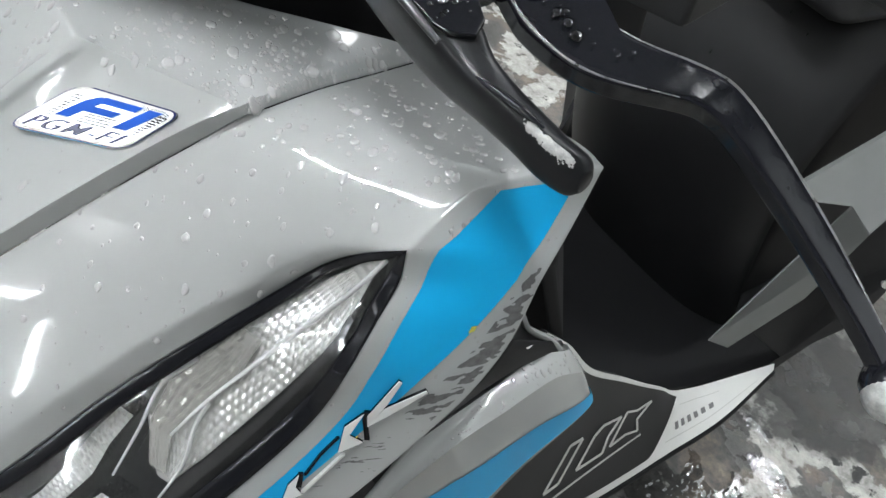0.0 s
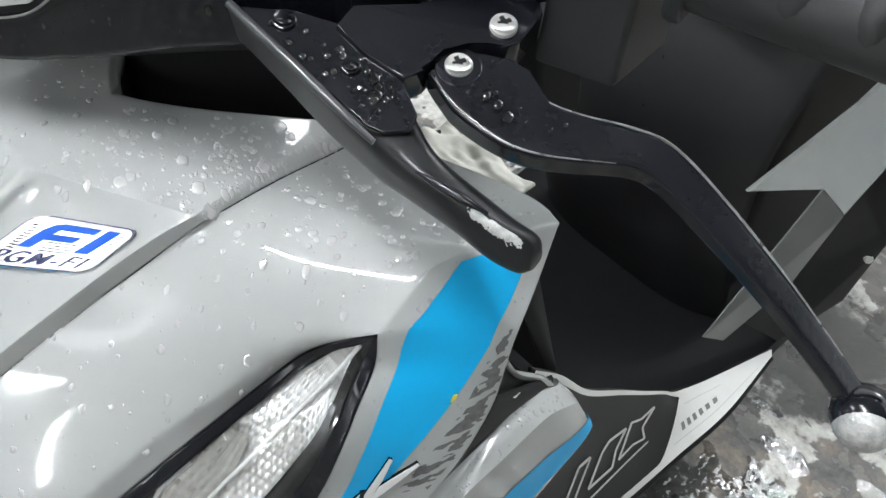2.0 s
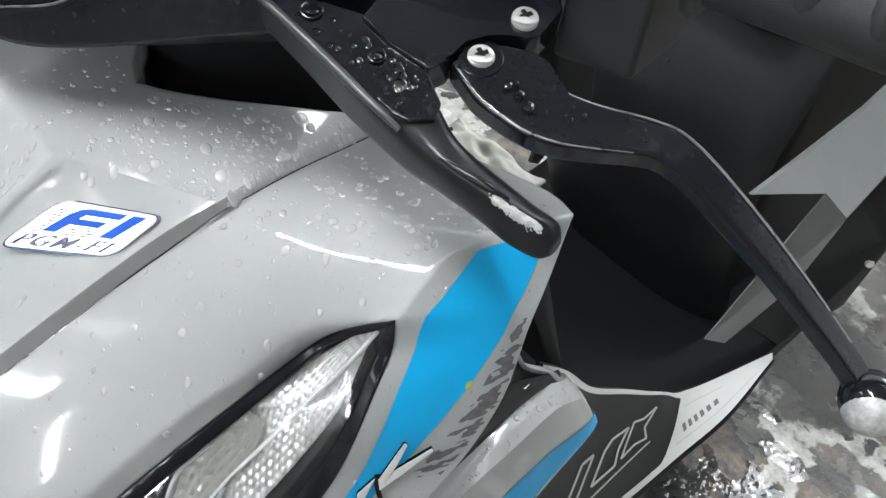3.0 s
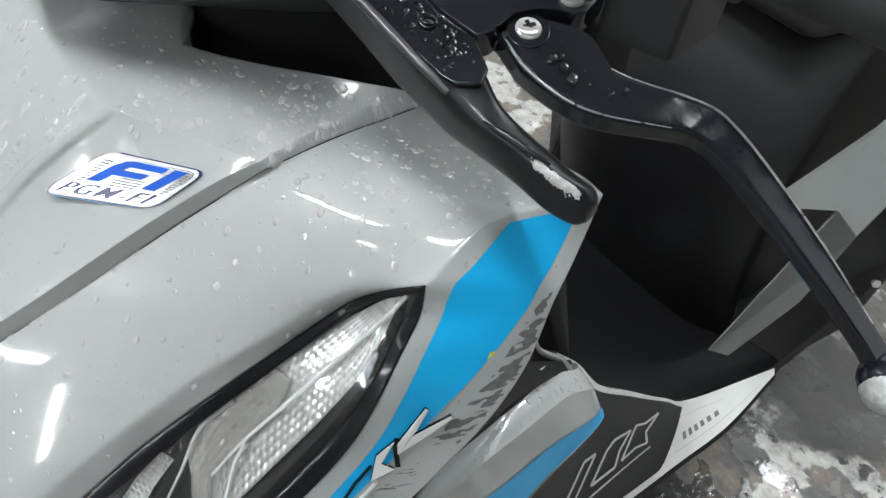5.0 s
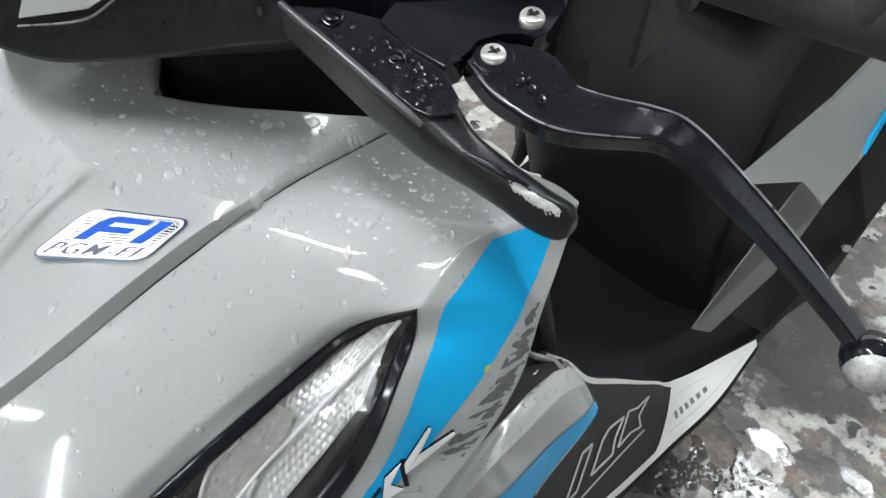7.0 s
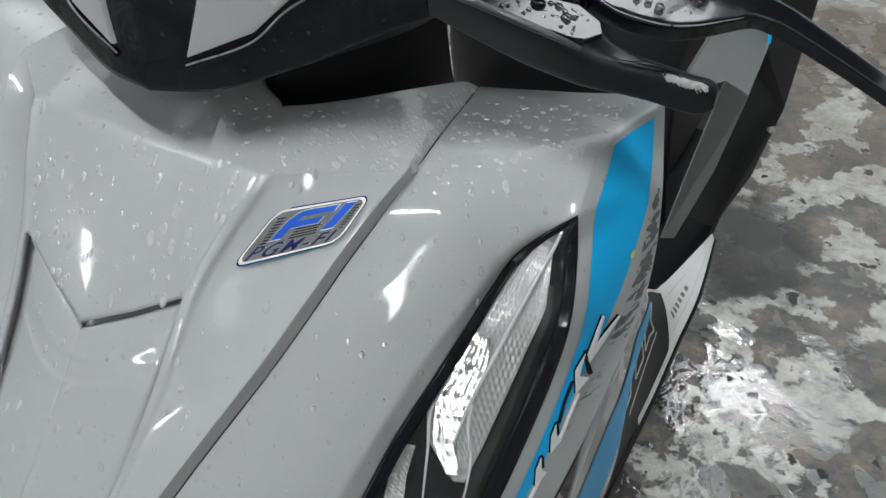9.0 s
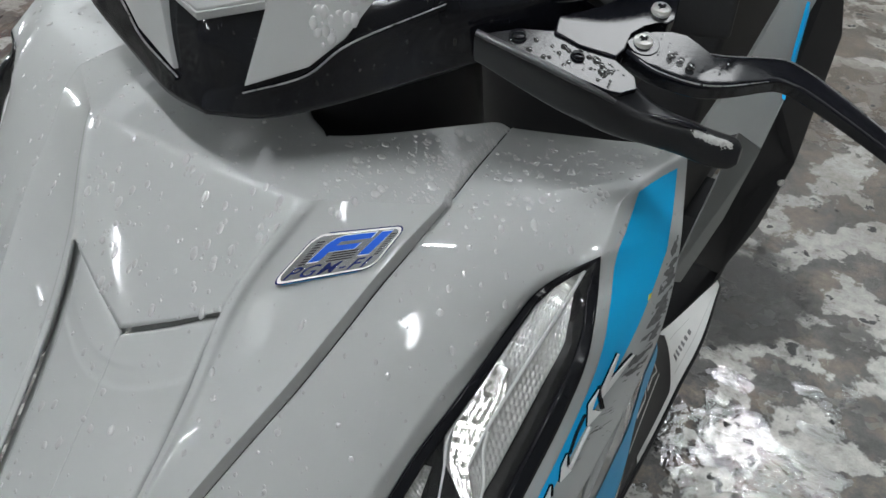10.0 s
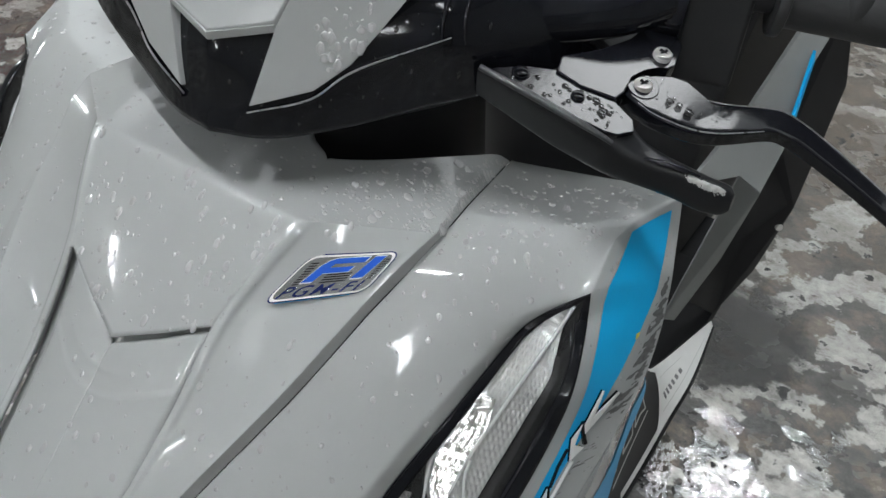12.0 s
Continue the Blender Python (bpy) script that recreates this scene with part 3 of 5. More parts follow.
def plate_on(g, corners, lift, thick, toward=FRONT):
    """A little slab standing on a sheet, given its corners as u, v; its foot lies on the sheet."""
    nm = outward(g, toward)
    bm = bmesh.new()
    lo = [bm.verts.new(on_grid(g, u, v) + on_grid(nm, u, v) * lift) for u, v in corners]
    hi = [bm.verts.new(on_grid(g, u, v) + on_grid(nm, u, v) * (lift + thick)) for u, v in corners]
    bm.faces.new(hi)
    bm.faces.new(lo[::-1])
    for i in range(len(lo)):
        j = (i + 1) % len(lo)
        bm.faces.new((hi[i], lo[i], lo[j], hi[j]))
    return bm


# the sunk centre panel, a hair smaller than its opening, over a grey backing
nose_panel = strip_on(nose_full, [(0.007, 0.0, 0.86), (0.012, 0.0, 0.93), (0.020, 0.0, 0.958), (0.032, 0.0, 0.970), (1.0, 0.0, 0.972)], 0.0, 220, 44)
curl = np.clip((np.linspace(0, 1, 44) - 0.93) / 0.07, 0, 1)[None, :, None] ** 2 + np.clip((0.014 - np.linspace(0, 1, 220)) / 0.014, 0, 1)[:, None, None] ** 2
nose_panel = nose_panel - outward(nose_panel, FRONT) * 0.0018 * np.clip(curl, 0, 1)
thicken(part("nose_panel", sheet([nose_panel, mirrored(nose_panel)], 1), PAINT, scooter, angle=60), 0.0025)
nose_back = nose_full - outward(nose_full, FRONT) * 0.0035
nose_back = np.vstack([(nose_back[0] + [0, 0.012, 0.0045])[None], nose_back]) * [1.12, 1, 1]
part("nose_backing", sheet([nose_back, mirrored(nose_back)]), PAINT, scooter)
STRIPE = [(0.02, 0.27, 0.84), (0.11, 0.23, 0.84), (0.175, 0.17, 0.82), (0.26, 0.16, 0.68), (0.34, 0.17, 0.55), (0.42, 0.2, 0.47), (0.55, 0.24, 0.45), (0.75, 0.27, 0.45), (1, 0.27, 0.45)]
stripe = strip_on(flank_g, STRIPE, 0.0006, 90, 14)
for sign in (1, -1):
    part("blue_stripe", sheet([stripe if sign > 0 else far_side(stripe)]), BLUE, scooter, "sky-blue stripe decal")


# raised name letters along the stripe's edge, as plain white slabs with black sides
def emblem_letter(shape):
    mu, mv = sum(p[0] for p in shape) / len(shape), sum(p[1] for p in shape) / len(shape)
    body = part("emblem_letter", plate_on(flank_g, [(u + 0.007, v + 0.0015) for u, v in shape], 0.0002, 0.0020), GLOSS, scooter, "raised white emblem letter with black sides", smooth=False)
    part("cap", plate_on(flank_g, [(mu + (u - mu) * 0.98, mv + (v - mv) * 0.985) for u, v in shape], 0.0021, 0.0005), WHITE, body, "white face", smooth=False)


def emblem_line(points, half, mat, label):
    """A thin raised line of the name, along places given as u, v."""
    for (u0, v0), (u1, v1) in zip(points, points[1:]):
        part("emblem_line", plate_on(flank_g, [(u0 - half, v0), (u1 - half, v1), (u1 + half, v1), (u0 + half, v0)], 0.0003, 0.0018), mat, scooter, label, smooth=False)


emblem_letter([(0.360, 0.414), (0.375, 0.340), (0.405, 0.343), (0.425, 0.386), (0.440, 0.436)])
emblem_letter([(0.440, 0.436), (0.430, 0.398), (0.630, 0.358), (0.655, 0.362), (0.525, 0.408)])
emblem_letter([(0.315, 0.408), (0.265, 0.437), (0.435, 0.493), (0.545, 0.470), (0.370, 0.455)])
emblem_line([(0.335, 0.406), (0.385, 0.425), (0.560, 0.466)], 0.022, GLOSS, "raised black letter side")
emblem_line([(0.315, 0.462), (0.325, 0.500), (0.390, 0.545)], 0.010, GLOSS, "raised black letter side")
emblem_line([(0.510, 0.500), (0.525, 0.560), (0.535, 0.585)], 0.012, WHITE, "thin white letter edge")
for shift in (0.0, 0.062, 0.172, 0.234):
    emblem_letter([(0.325, 0.541 + shift), (0.340, 0.566 + shift), (0.455, 0.606 + shift), (0.545, 0.588 + shift), (0.420, 0.571 + shift)])
    emblem_line([(0.340, 0.541 + shift), (0.385, 0.553 + shift), (0.450, 0.572 + shift)], 0.020, GLOSS, "raised black letter side")
emblem_line([(0.510, 0.660), (0.530, 0.720), (0.540, 0.755)], 0.012, WHITE, "thin white letter edge")
part("yellow_fleck", plate_on(flank_g, [(0.44, 0.482), (0.43, 0.47), (0.47, 0.462), (0.49, 0.474)], 0.0006, 0.0006), YELLOW, scooter, "yellow paint fleck")
part("yellow_fleck", plate_on(flank_g, [(0.66, 0.262), (0.66, 0.252), (0.69, 0.25), (0.69, 0.258)], 0.0006, 0.0005), YELLOW, scooter, "yellow paint fleck")


def scrapes(g, rows, threshold, seed, scale=1.0):
    """Ragged patches where the paint is scraped through, cut from a strip by noise."""
    s = strip_on(g, rows, 0.0005, 230, 44)
    bm = bmesh.new()
    vs = [[bm.verts.new(p) for p in row] for row in s.tolist()]
    n, m = len(vs), len(vs[0])
    for i in range(n - 1):
        for j in range(m - 1):
            a, b = i * 0.87, j * 0.34     # millimetres along and across
            c = Vector(((0.85 * a - 0.5 * b) * 0.075, (0.5 * a + 0.85 * b) * 0.15, seed))
            fade = 4 * (j / m) * (1 - j / m)
            k = noise.noise(c * scale) * 0.8 + noise.noise(c * scale * 2.6) * 0.4
            ends = 1 - min(1, i / 38, (n - 1 - i) / 38)
            if k + 0.35 * (fade - 0.6) - 0.8 * ends > threshold:
                bm.faces.new((vs[i][j], vs[i][j + 1], vs[i + 1][j + 1], vs[i + 1][j]))
    bmesh.ops.delete(bm, geom=[v for v in bm.verts if not v.link_faces], context="VERTS")
    return bm


ob = part("scuffing", scrapes(flank_g, [(0.13, 0.86, 0.99), (0.2, 0.84, 0.99), (0.3, 0.76, 0.97), (0.38, 0.68, 0.93), (0.46, 0.62, 0.9)], 0.0, 3.0), SCUFF, scooter, "dark scraped patches in the paint")
ob["kind"] = "stuff"
ob = part("scuffing", scrapes(flank_g, [(0.42, 0.55, 0.95), (0.6, 0.55, 0.95)], 0.42, 9.0, 1.6), SCUFF, scooter, "dark scraped patches in the paint")
ob["kind"] = "stuff"


# lamps in the front of the side panels
def lamp_unit(sign):
    unit = new("headlamp")
    unit.parent = scooter
    unit["label"] = "clear lamp with black bezel and chequered reflector"
    g = coons(lines([TIP, TIP], 40), lines([LAMP_IN[-1], LAMP_OUT[-1]], 40), lamp_in, lamp_out)
    n = outward(g, FRONT)
    u = np.linspace(0, 1, g.shape[1])[None, :, None]
    m = (lambda q: q) if sign > 0 else far_side
    v = np.linspace(0, 1, NV)[:, None, None]
    depth = 0.016 * np.clip(v / 0.15, 0.1, 1)
    tub = g - n * depth * np.clip(np.minimum(u, 1 - u) * 7, 0, 1)
    part("housing", sheet([m(tub)]), GLOSS, unit)
    # black rim that stands round the lens
    rims = [strip_on(g, [(0.0, 0.0, 0.5), (0.07, 0.0, 0.2), (0.14, 0.0, 0.12), (1, 0.0, 0.10)], 0.001, 100, 5),
            strip_on(g, [(0.0, 0.5, 1.0), (0.07, 0.72, 1.0), (0.16, 0.84, 1.0), (1, 0.88, 1.0)], 0.001, 100, 5)]
    thicken(part("bezel", sheet([m(r) for r in rims]), GLOSS, unit), 0.004)
    lens = strip_on(g, [(0.02, 0.2, 0.8), (0.07, 0.12, 0.85), (0.14, 0.08, 0.9), (1, 0.06, 0.92)], -0.0006, 90, 20)
    bow = np.linspace(-1, 1, 20)[None, :, None] ** 2
    lens = lens + outward(lens, FRONT) * 0.002 * (1 - bow)
    thicken(part("lens", sheet([m(lens)]), LENS, unit), 0.0012)

    def chequer(rows, nn, mm, lift, bumps, name, mat):
        s = strip_on(g, rows, lift, nn * 2 + 1, mm * 2 + 1)
        k, l = np.indices(s.shape[:2])
        s = s + outward(s, FRONT) * (bumps * (k % 2) * (l % 2))[:, :, None]
        part(name, sheet([m(s)]), mat, unit, smooth=False)

    chequer([(0.055, 0.34, 0.43), (0.10, 0.19, 0.50), (0.16, 0.11, 0.63), (0.20, 0.10, 0.68), (0.33, 0.12, 0.70), (0.43, 0.10, 0.71), (0.50, 0.26, 0.72), (0.575, 0.62, 0.71)], 34, 11, -0.005, 0.0007, "upper_reflector", CHROME)
    # bright mirror flutes, each turned a little upward
    aim = np.array((0.37, -0.575, 0.73))
    aim /= np.linalg.norm(aim)
    flutes, chance = [], random.Random(11)
    for a in range(24):
        for b in range(10):
            ends = []
            for k in (a / 24, (a + 0.98) / 24):
                v0 = 0.29 + 0.27 * k
                lo, hi = np.interp(v0, (0.29, 0.42, 0.50, 0.56), (0.11, 0.14, 0.30, 0.52)), np.interp(v0, (0.29, 0.36, 0.50, 0.56), (0.30, 0.42, 0.46, 0.64))
                ends.append([on_grid(g, lo + (hi - lo) * w, v0) - 0.0022 * on_grid(n, lo + (hi - lo) * w, v0) for w in (b / 10, (b + 0.98) / 10)])
            q = np.array(ends)
            c = q.mean(axis=(0, 1))
            way = aim + 0.028 * np.array([(-1) ** a, (-1) ** b, (-1) ** (a + b)]) + np.array([chance.gauss(0, 0.012) for _ in range(3)])
            nn = outward(q, FRONT)
            if chance.random() < 0.1:
                way = nn[0, 0] + np.array([chance.gauss(0, 0.12) for _ in range(3)])
            flutes.append(m(q - nn * (((q - c) @ way) / (nn @ way))[:, :, None]))
    part("mirror_flutes", sheet(flutes), FLUTE, unit, "bright mirror flutes", smooth=False)
    for spots in (((0.13, 0.37), (0.15, 0.44), (0.30, 0.52), (0.44, 0.61)), ((0.44, 0.42), (0.50, 0.46), (0.66, 0.53), (0.76, 0.62))):
        line = [tuple(m(on_grid(g, a, b) - on_grid(n, a, b) * 0.0016)) for a, b in spots]
        part("light_pipe", sweep(line, (0.3, 0, 1), [0.0022, 0.0016, 0.0010], [0.0022, 0.0016, 0.0010], 40, 8, 2), FROST, unit, "smooth frosted light pipe")
    part("side_mirror", sheet([m(strip_on(g, [(0.16, 0.62, 0.70), (0.2, 0.68, 0.76), (0.33, 0.72, 0.78), (0.43, 0.73, 0.80), (0.6, 0.72, 0.82), (0.9, 0.7, 0.84)], -0.0035, 40, 6))]), SMOKED, unit, "smoked inner rim")
    chequer([(0.52, 0.12, 0.22), (0.58, 0.14, 0.27), (0.64, 0.20, 0.36), (0.72, 0.26, 0.40), (0.95, 0.30, 0.46)], 44, 3, -0.007, 0.0008, "lower_reflector", CHROME)
    chequer([(0.66, 0.50, 0.66), (0.95, 0.50, 0.68)], 26, 5, -0.007, 0.0008, "lower_reflector", CHROME)
    guide = [on_grid(g, a, b) + on_grid(n, a, b) * -0.0015 for a, b in ((0.42, 0.05), (0.47, 0.10), (0.46, 0.15), (0.42, 0.22), (0.41, 0.30), (0.42, 0.42), (0.46, 0.50))]
    guide = [tuple(m(q)) for q in guide]
    part("light_guide", sweep(guide, (0.3, 0, 1), [0.0016, 0.0030, 0.0013, 0.0010, 0.0010], [0.002, 0.002, 0.0012], 60, 8, 2), FROST, unit, "frosted light guide")


lamp_unit(1)
lamp_unit(-1)

# badge: mirror-faced sticker in a dark blue rim
BADGE_UV = [(0.30, 0.078), (0.905, 0.056), (0.93, 0.166), (0.26, 0.203)]


def badge():
    unit = new("badge")
    unit.parent = scooter
    unit["label"] = "mirror-silver sticker badge with blue letters"
    n = outward(badge_face, FRONT)
    c = [on_grid(badge_face, *p) for p in BADGE_UV]
    nrm = np.mean([on_grid(n, *p) for p in BADGE_UV], axis=0)
    nrm /= np.linalg.norm(nrm)
    mid = np.mean(c, axis=0)
    c = [p - nrm * (np.dot(p - mid, nrm) - 0.0002) for p in c]
    a, b, cc, d = c

    def spot(x, y, lift):
        """A place on the badge: x along it from its left, y down it."""
        p = (1 - y) * ((1 - x) * a + x * b) + y * ((1 - x) * d + x * cc)
        q = p + nrm * lift
        return tuple(q)

    def rounded(x0, y0, x1, y1, r, lift):
        out = []
        for cx, cy, t0 in ((x1 - r, y0 + r * 2, 0), (x1 - r, y1 - r * 2, 1), (x0 + r, y1 - r * 2, 2), (x0 + r, y0 + r * 2, 3)):
            for k in range(5):
                th = -math.pi / 2 + math.pi / 2 * (t0 + k / 4)
                out.append(spot(cx + r * math.cos(th), cy + r * 2 * math.sin(th), lift))
        return out

    def slab(points, thick, mat, name, label=""):
        return part(name, prism(points, thick, nrm, 0.0), mat, unit, label, smooth=False)

    slab(rounded(0, 0, 1, 1, 0.11, 0.0016), 0.0026, BADGE_RIM, "badge_rim", "dark blue rim")
    slab(rounded(0.012, 0.026, 0.988, 0.974, 0.10, 0.0018), 0.0006, STEEL, "badge_border", "bright silver border")
    slab(rounded(0.034, 0.070, 0.966, 0.930, 0.09, 0.0019), 0.0006, MIRROR, "badge_face", "mirror silver face")
    slab([spot(0.12, 0.985, 0.0011), spot(0.86, 0.985, 0.0011), spot(0.85, 1.012, 0.0011), spot(0.13, 1.012, 0.0011)], 0.0022, BLUE, "badge_lip", "bright blue lower lip")
    f_shape = [(0.20, 0.60), (0.24, 0.26), (0.29, 0.15), (0.36, 0.11), (0.70, 0.11), (0.69, 0.23), (0.38, 0.23), (0.36, 0.31), (0.62, 0.31), (0.60, 0.43), (0.34, 0.43), (0.315, 0.60)]
    i_shape = [(0.70, 0.60), (0.76, 0.11), (0.88, 0.11), (0.82, 0.60)]
    for sh, nm in ((f_shape, "letter_f"), (i_shape, "letter_i")):
        mx, my = sum(p[0] for p in sh) / len(sh), sum(p[1] for p in sh) / len(sh)
        slab([spot(mx + (x - mx) * 1.04, my + (y - my) * 1.09, 0.0021) for x, y in sh], 0.0002, WHITE, nm + "_border")
        slab([spot(x, y, 0.0023) for x, y in sh], 0.0003, BADGE_BLUE, nm, "blue letter")
    for k in range(9):
        y = 0.18 + k * 0.055
        for x0, x1 in ((0.10 + 0.003 * k, 0.185), (0.88, 0.955 - 0.004 * k), (0.40, 0.66)):
            if x0 == 0.40 and k < 5:
                continue
            slab([spot(x0, y, 0.0022), spot(x1, y, 0.0022), spot(x1, y + 0.024, 0.0022), spot(x0, y + 0.024, 0.0022)], 0.0003, GLOSS, "pinstripe")
    # small writing along the foot
    cu = bpy.data.curves.new("writing", "FONT")
    cu.body, cu.size, cu.extrude, cu.align_x, cu.shear = "PGM-FI", 1.0, 0.01, "CENTER", 0.2
    cu.space_character, cu.offset = 1.2, 0.003
    tmp = bpy.data.objects.new("tmp", cu)
    scene.collection.objects.link(tmp)
    me = bpy.data.meshes.new_from_object(tmp.evaluated_get(bpy.context.evaluated_depsgraph_get()))
    bpy.data.objects.remove(tmp)
    xs = [q.co.x for q in me.vertices]
    ys = [q.co.y for q in me.vertices]
    for q in me.vertices:
        fx = (q.co.x - min(xs)) / (max(xs) - min(xs))
        fy = (q.co.y - min(ys)) / (max(ys) - min(ys))
        q.co = Vector(spot(0.09 + 0.80 * fx, 0.915 - 0.24 * fy, 0.0022 + (0.0003 if q.co.z > 0 else 0)))
    me.materials.append(BADGE_RIM)
    text = new("writing", me)
    text.parent = unit
    return unit


badge()

# ---- handlebar and levers ----
UP = Vector((0.25, -0.27, 1.0)).normalized()


def cross_screw(p, r, parent):
    """A pan-head screw with a cross cut in its head."""
    a = UP.cross(Vector((0.3, 1, 0.2))).normalized()
    b = UP.cross(a)
    slots = []
    for d, e in ((a, b), (b, a)):
        c = Vector(p) + UP * 0.0018
        slot = prism([c + d * r * 0.5 + e * r * 0.15, c + d * r * 0.5 - e * r * 0.15, c - d * r * 0.5 - e * r * 0.15, c - d * r * 0.5 + e * r * 0.15], 0.0014, UP)
        for f in slot.faces:
            f.material_index = 1
        slots.append(slot)
    head = joined(rod(Vector(p) - UP * 0.004, Vector(p) + UP * 0.0006, r, 24, 0.0006), ball(Vector(p) + UP * 0.0005, r * 0.97, (1, 1, 0.20)), *slots)
    part("screw", head, [STEEL, DARK], parent, "bright zinc cross-head screw")


lock = new("parking_lock_lever")
lock.parent = scooter
lock["label"] = "black parking lock lever with a scraped tip"
PLATE = [(x, y, 0.8625 - 0.240 * (x - 0.131) + 0.250 * (y - 0.1235)) for x, y in ((0.131, 0.1235), (0.163, 0.1268), (0.1930, 0.1305), (0.1985, 0.1330), (0.2035, 0.1400), (0.2000, 0.1458), (0.1860, 0.1500), (0.160, 0.1482), (0.145, 0.1385))]


def loft(stations, square, n=160, sides=72):
    """A bar through four-cornered sections (front top, rear top, rear foot, front foot) with rounded corners."""
    st = np.array(stations, float)
    lanes = [spline([tuple(q) for q in st[:, k]], n) for k in range(4)]
    sq = np.interp(np.linspace(0, 1, n), np.linspace(0, 1, len(square)), square)
    bm = bmesh.new()
    rings = []
    for i in range(n):
        f, r, rl, fl = (lane[i] for lane in lanes)
        ring = []
        for k in range(sides):
            th = 2 * math.pi * k / sides
            cx, cy = math.cos(th), math.sin(th)
            q = (abs(cx) ** sq[i] + abs(cy) ** sq[i]) ** (-1 / sq[i])
            u, v = (cx * q + 1) / 2, (cy * q + 1) / 2
            ring.append(bm.verts.new(v * ((1 - u) * f + u * r) + (1 - v) * ((1 - u) * fl + u * rl)))
        rings.append(ring)
    for r0, r1 in zip(rings, rings[1:]):
        for k in range(sides):
            bm.faces.new((r0[k], r0[(k + 1) % sides], r1[(k + 1) % sides], r1[k]))
    bm.faces.new(rings[0][::-1])
    bm.faces.new(rings[-1])
    bmesh.ops.recalc_face_normals(bm, faces=bm.faces[:])
    return bm


ARM = [[(0.129, 0.1220, 0.8618), (0.144, 0.1385, 0.8610), (0.143, 0.1400, 0.8500), (0.127, 0.1270, 0.8450)],
       [(0.150, 0.1245, 0.8572), (0.160, 0.1488, 0.8600), (0.160, 0.1500, 0.8380), (0.148, 0.1310, 0.8360)],
       [(0.172, 0.1268, 0.8515), (0.184, 0.1505, 0.8545), (0.184, 0.1520, 0.8320), (0.171, 0.1335, 0.8280)],
       [(0.1920, 0.1296, 0.8462), (0.2015, 0.1465, 0.8495), (0.2035, 0.1500, 0.8280), (0.194, 0.1365, 0.8215)],
       [(0.2040, 0.1322, 0.8415), (0.2095, 0.1462, 0.8445), (0.2125, 0.1500, 0.8290), (0.205, 0.1390, 0.8200)],
       [(0.2150, 0.1345, 0.8398), (0.2190, 0.1480, 0.8405), (0.2205, 0.1520, 0.8280), (0.2155, 0.1405, 0.8195)],
       [(0.2270, 0.1375, 0.8388), (0.2300, 0.1505, 0.8375), (0.2310, 0.1540, 0.8260), (0.228, 0.1420, 0.8185)],
       [(0.2390, 0.1418, 0.8362), (0.2410, 0.1535, 0.8345), (0.2415, 0.1550, 0.8220), (0.240, 0.1440, 0.8165)],
       [(0.2485, 0.1462, 0.8335), (0.2500, 0.1560, 0.8322), (0.2505, 0.1560, 0.8220), (0.250, 0.1470, 0.8170)],
       [(0.2525, 0.1490, 0.8298), (0.2528, 0.1540, 0.8295), (0.2530, 0.1545, 0.8235), (0.253, 0.1490, 0.8205)]]
arm = loft(ARM, [9, 9, 9, 8, 5, 3.6, 3.2, 3.0, 3.0, 2.6], 300, 120)
for f in arm.faces:
    c = f.calc_center_median()
    grain = noise.noise(c * 420) * 0.6 + noise.noise(c * 1300) * 0.5
    facing = f.normal.dot(Vector((0.05, -0.80, 0.60)))
    if 0.2325 < c.x + 0.0035 * grain < 0.2535 and facing + 0.09 * grain > 0.845:
        f.material_index = 1
part("arm", arm, [LEVER_SATIN, SCRAPED], lock, "black arm worn to bare metal at its tip", angle=60)
part("plate", prism(PLATE, 0.003, UP, 0.0007), LEVER, lock)
part("plate_lip", sweep([(0.1300, 0.1222, 0.8632), (0.1620, 0.1252, 0.8560), (0.1905, 0.1285, 0.8484), (0.1975, 0.1305, 0.8452)], UP, [0.0022, 0.0034, 0.0034, 0.0022], [0.0030, 0.0036, 0.0036, 0.0020], 40, 14, 2.4), LEVER_EDGE, lock, "rubbed raised rail")
part("rib", sweep([(0.2125, 0.1352, 0.8412), (0.2200, 0.1372, 0.8408), (0.2300, 0.1408, 0.8392), (0.2370, 0.1440, 0.8372)], (0, 1, 0.6), [0.001, 0.0030, 0.0032, 0.001], [0.001, 0.0024, 0.0024, 0.001], 30, 10, 2), LEVER, lock)
for q, r in (((0.1460, 0.1330, 0.8612), 0.0042), ((0.1735, 0.1395, 0.8562), 0.0034)):
    part("rivet", joined(rod(Vector(q) - UP * 0.001, Vector(q) + UP * 0.0012, r, 24, 0.0005), ball(Vector(q) + UP * 0.0010, r * 0.8, (1, 1, 0.3))), GLOSS, lock)

lever = new("brake_lever")
lever.parent = scooter
lever["label"] = "black alloy brake lever with a ball end"
BLADE = [(0.1885, 0.1690, 0.8530), (0.1965, 0.1692, 0.8510), (0.2060, 0.1700, 0.8490), (0.2140, 0.1716, 0.8478), (0.2215, 0.1737, 0.8466), (0.2290, 0.1775, 0.8462), (0.2370, 0.1832, 0.8462), (0.2455, 0.1905, 0.8462), (0.2540, 0.1968, 0.8455), (0.2610, 0.2005, 0.8425), (0.2715, 0.2028, 0.8378), (0.2995, 0.2078, 0.8232), (0.3300, 0.2106, 0.8068), (0.3440, 0.2110, 0.7990)]
BLADE_WIDE = [0.0180, 0.0235, 0.0240, 0.0215, 0.0178, 0.0150, 0.0138, 0.0130, 0.0122, 0.0112, 0.0104, 0.0092, 0.0080, 0.0074]
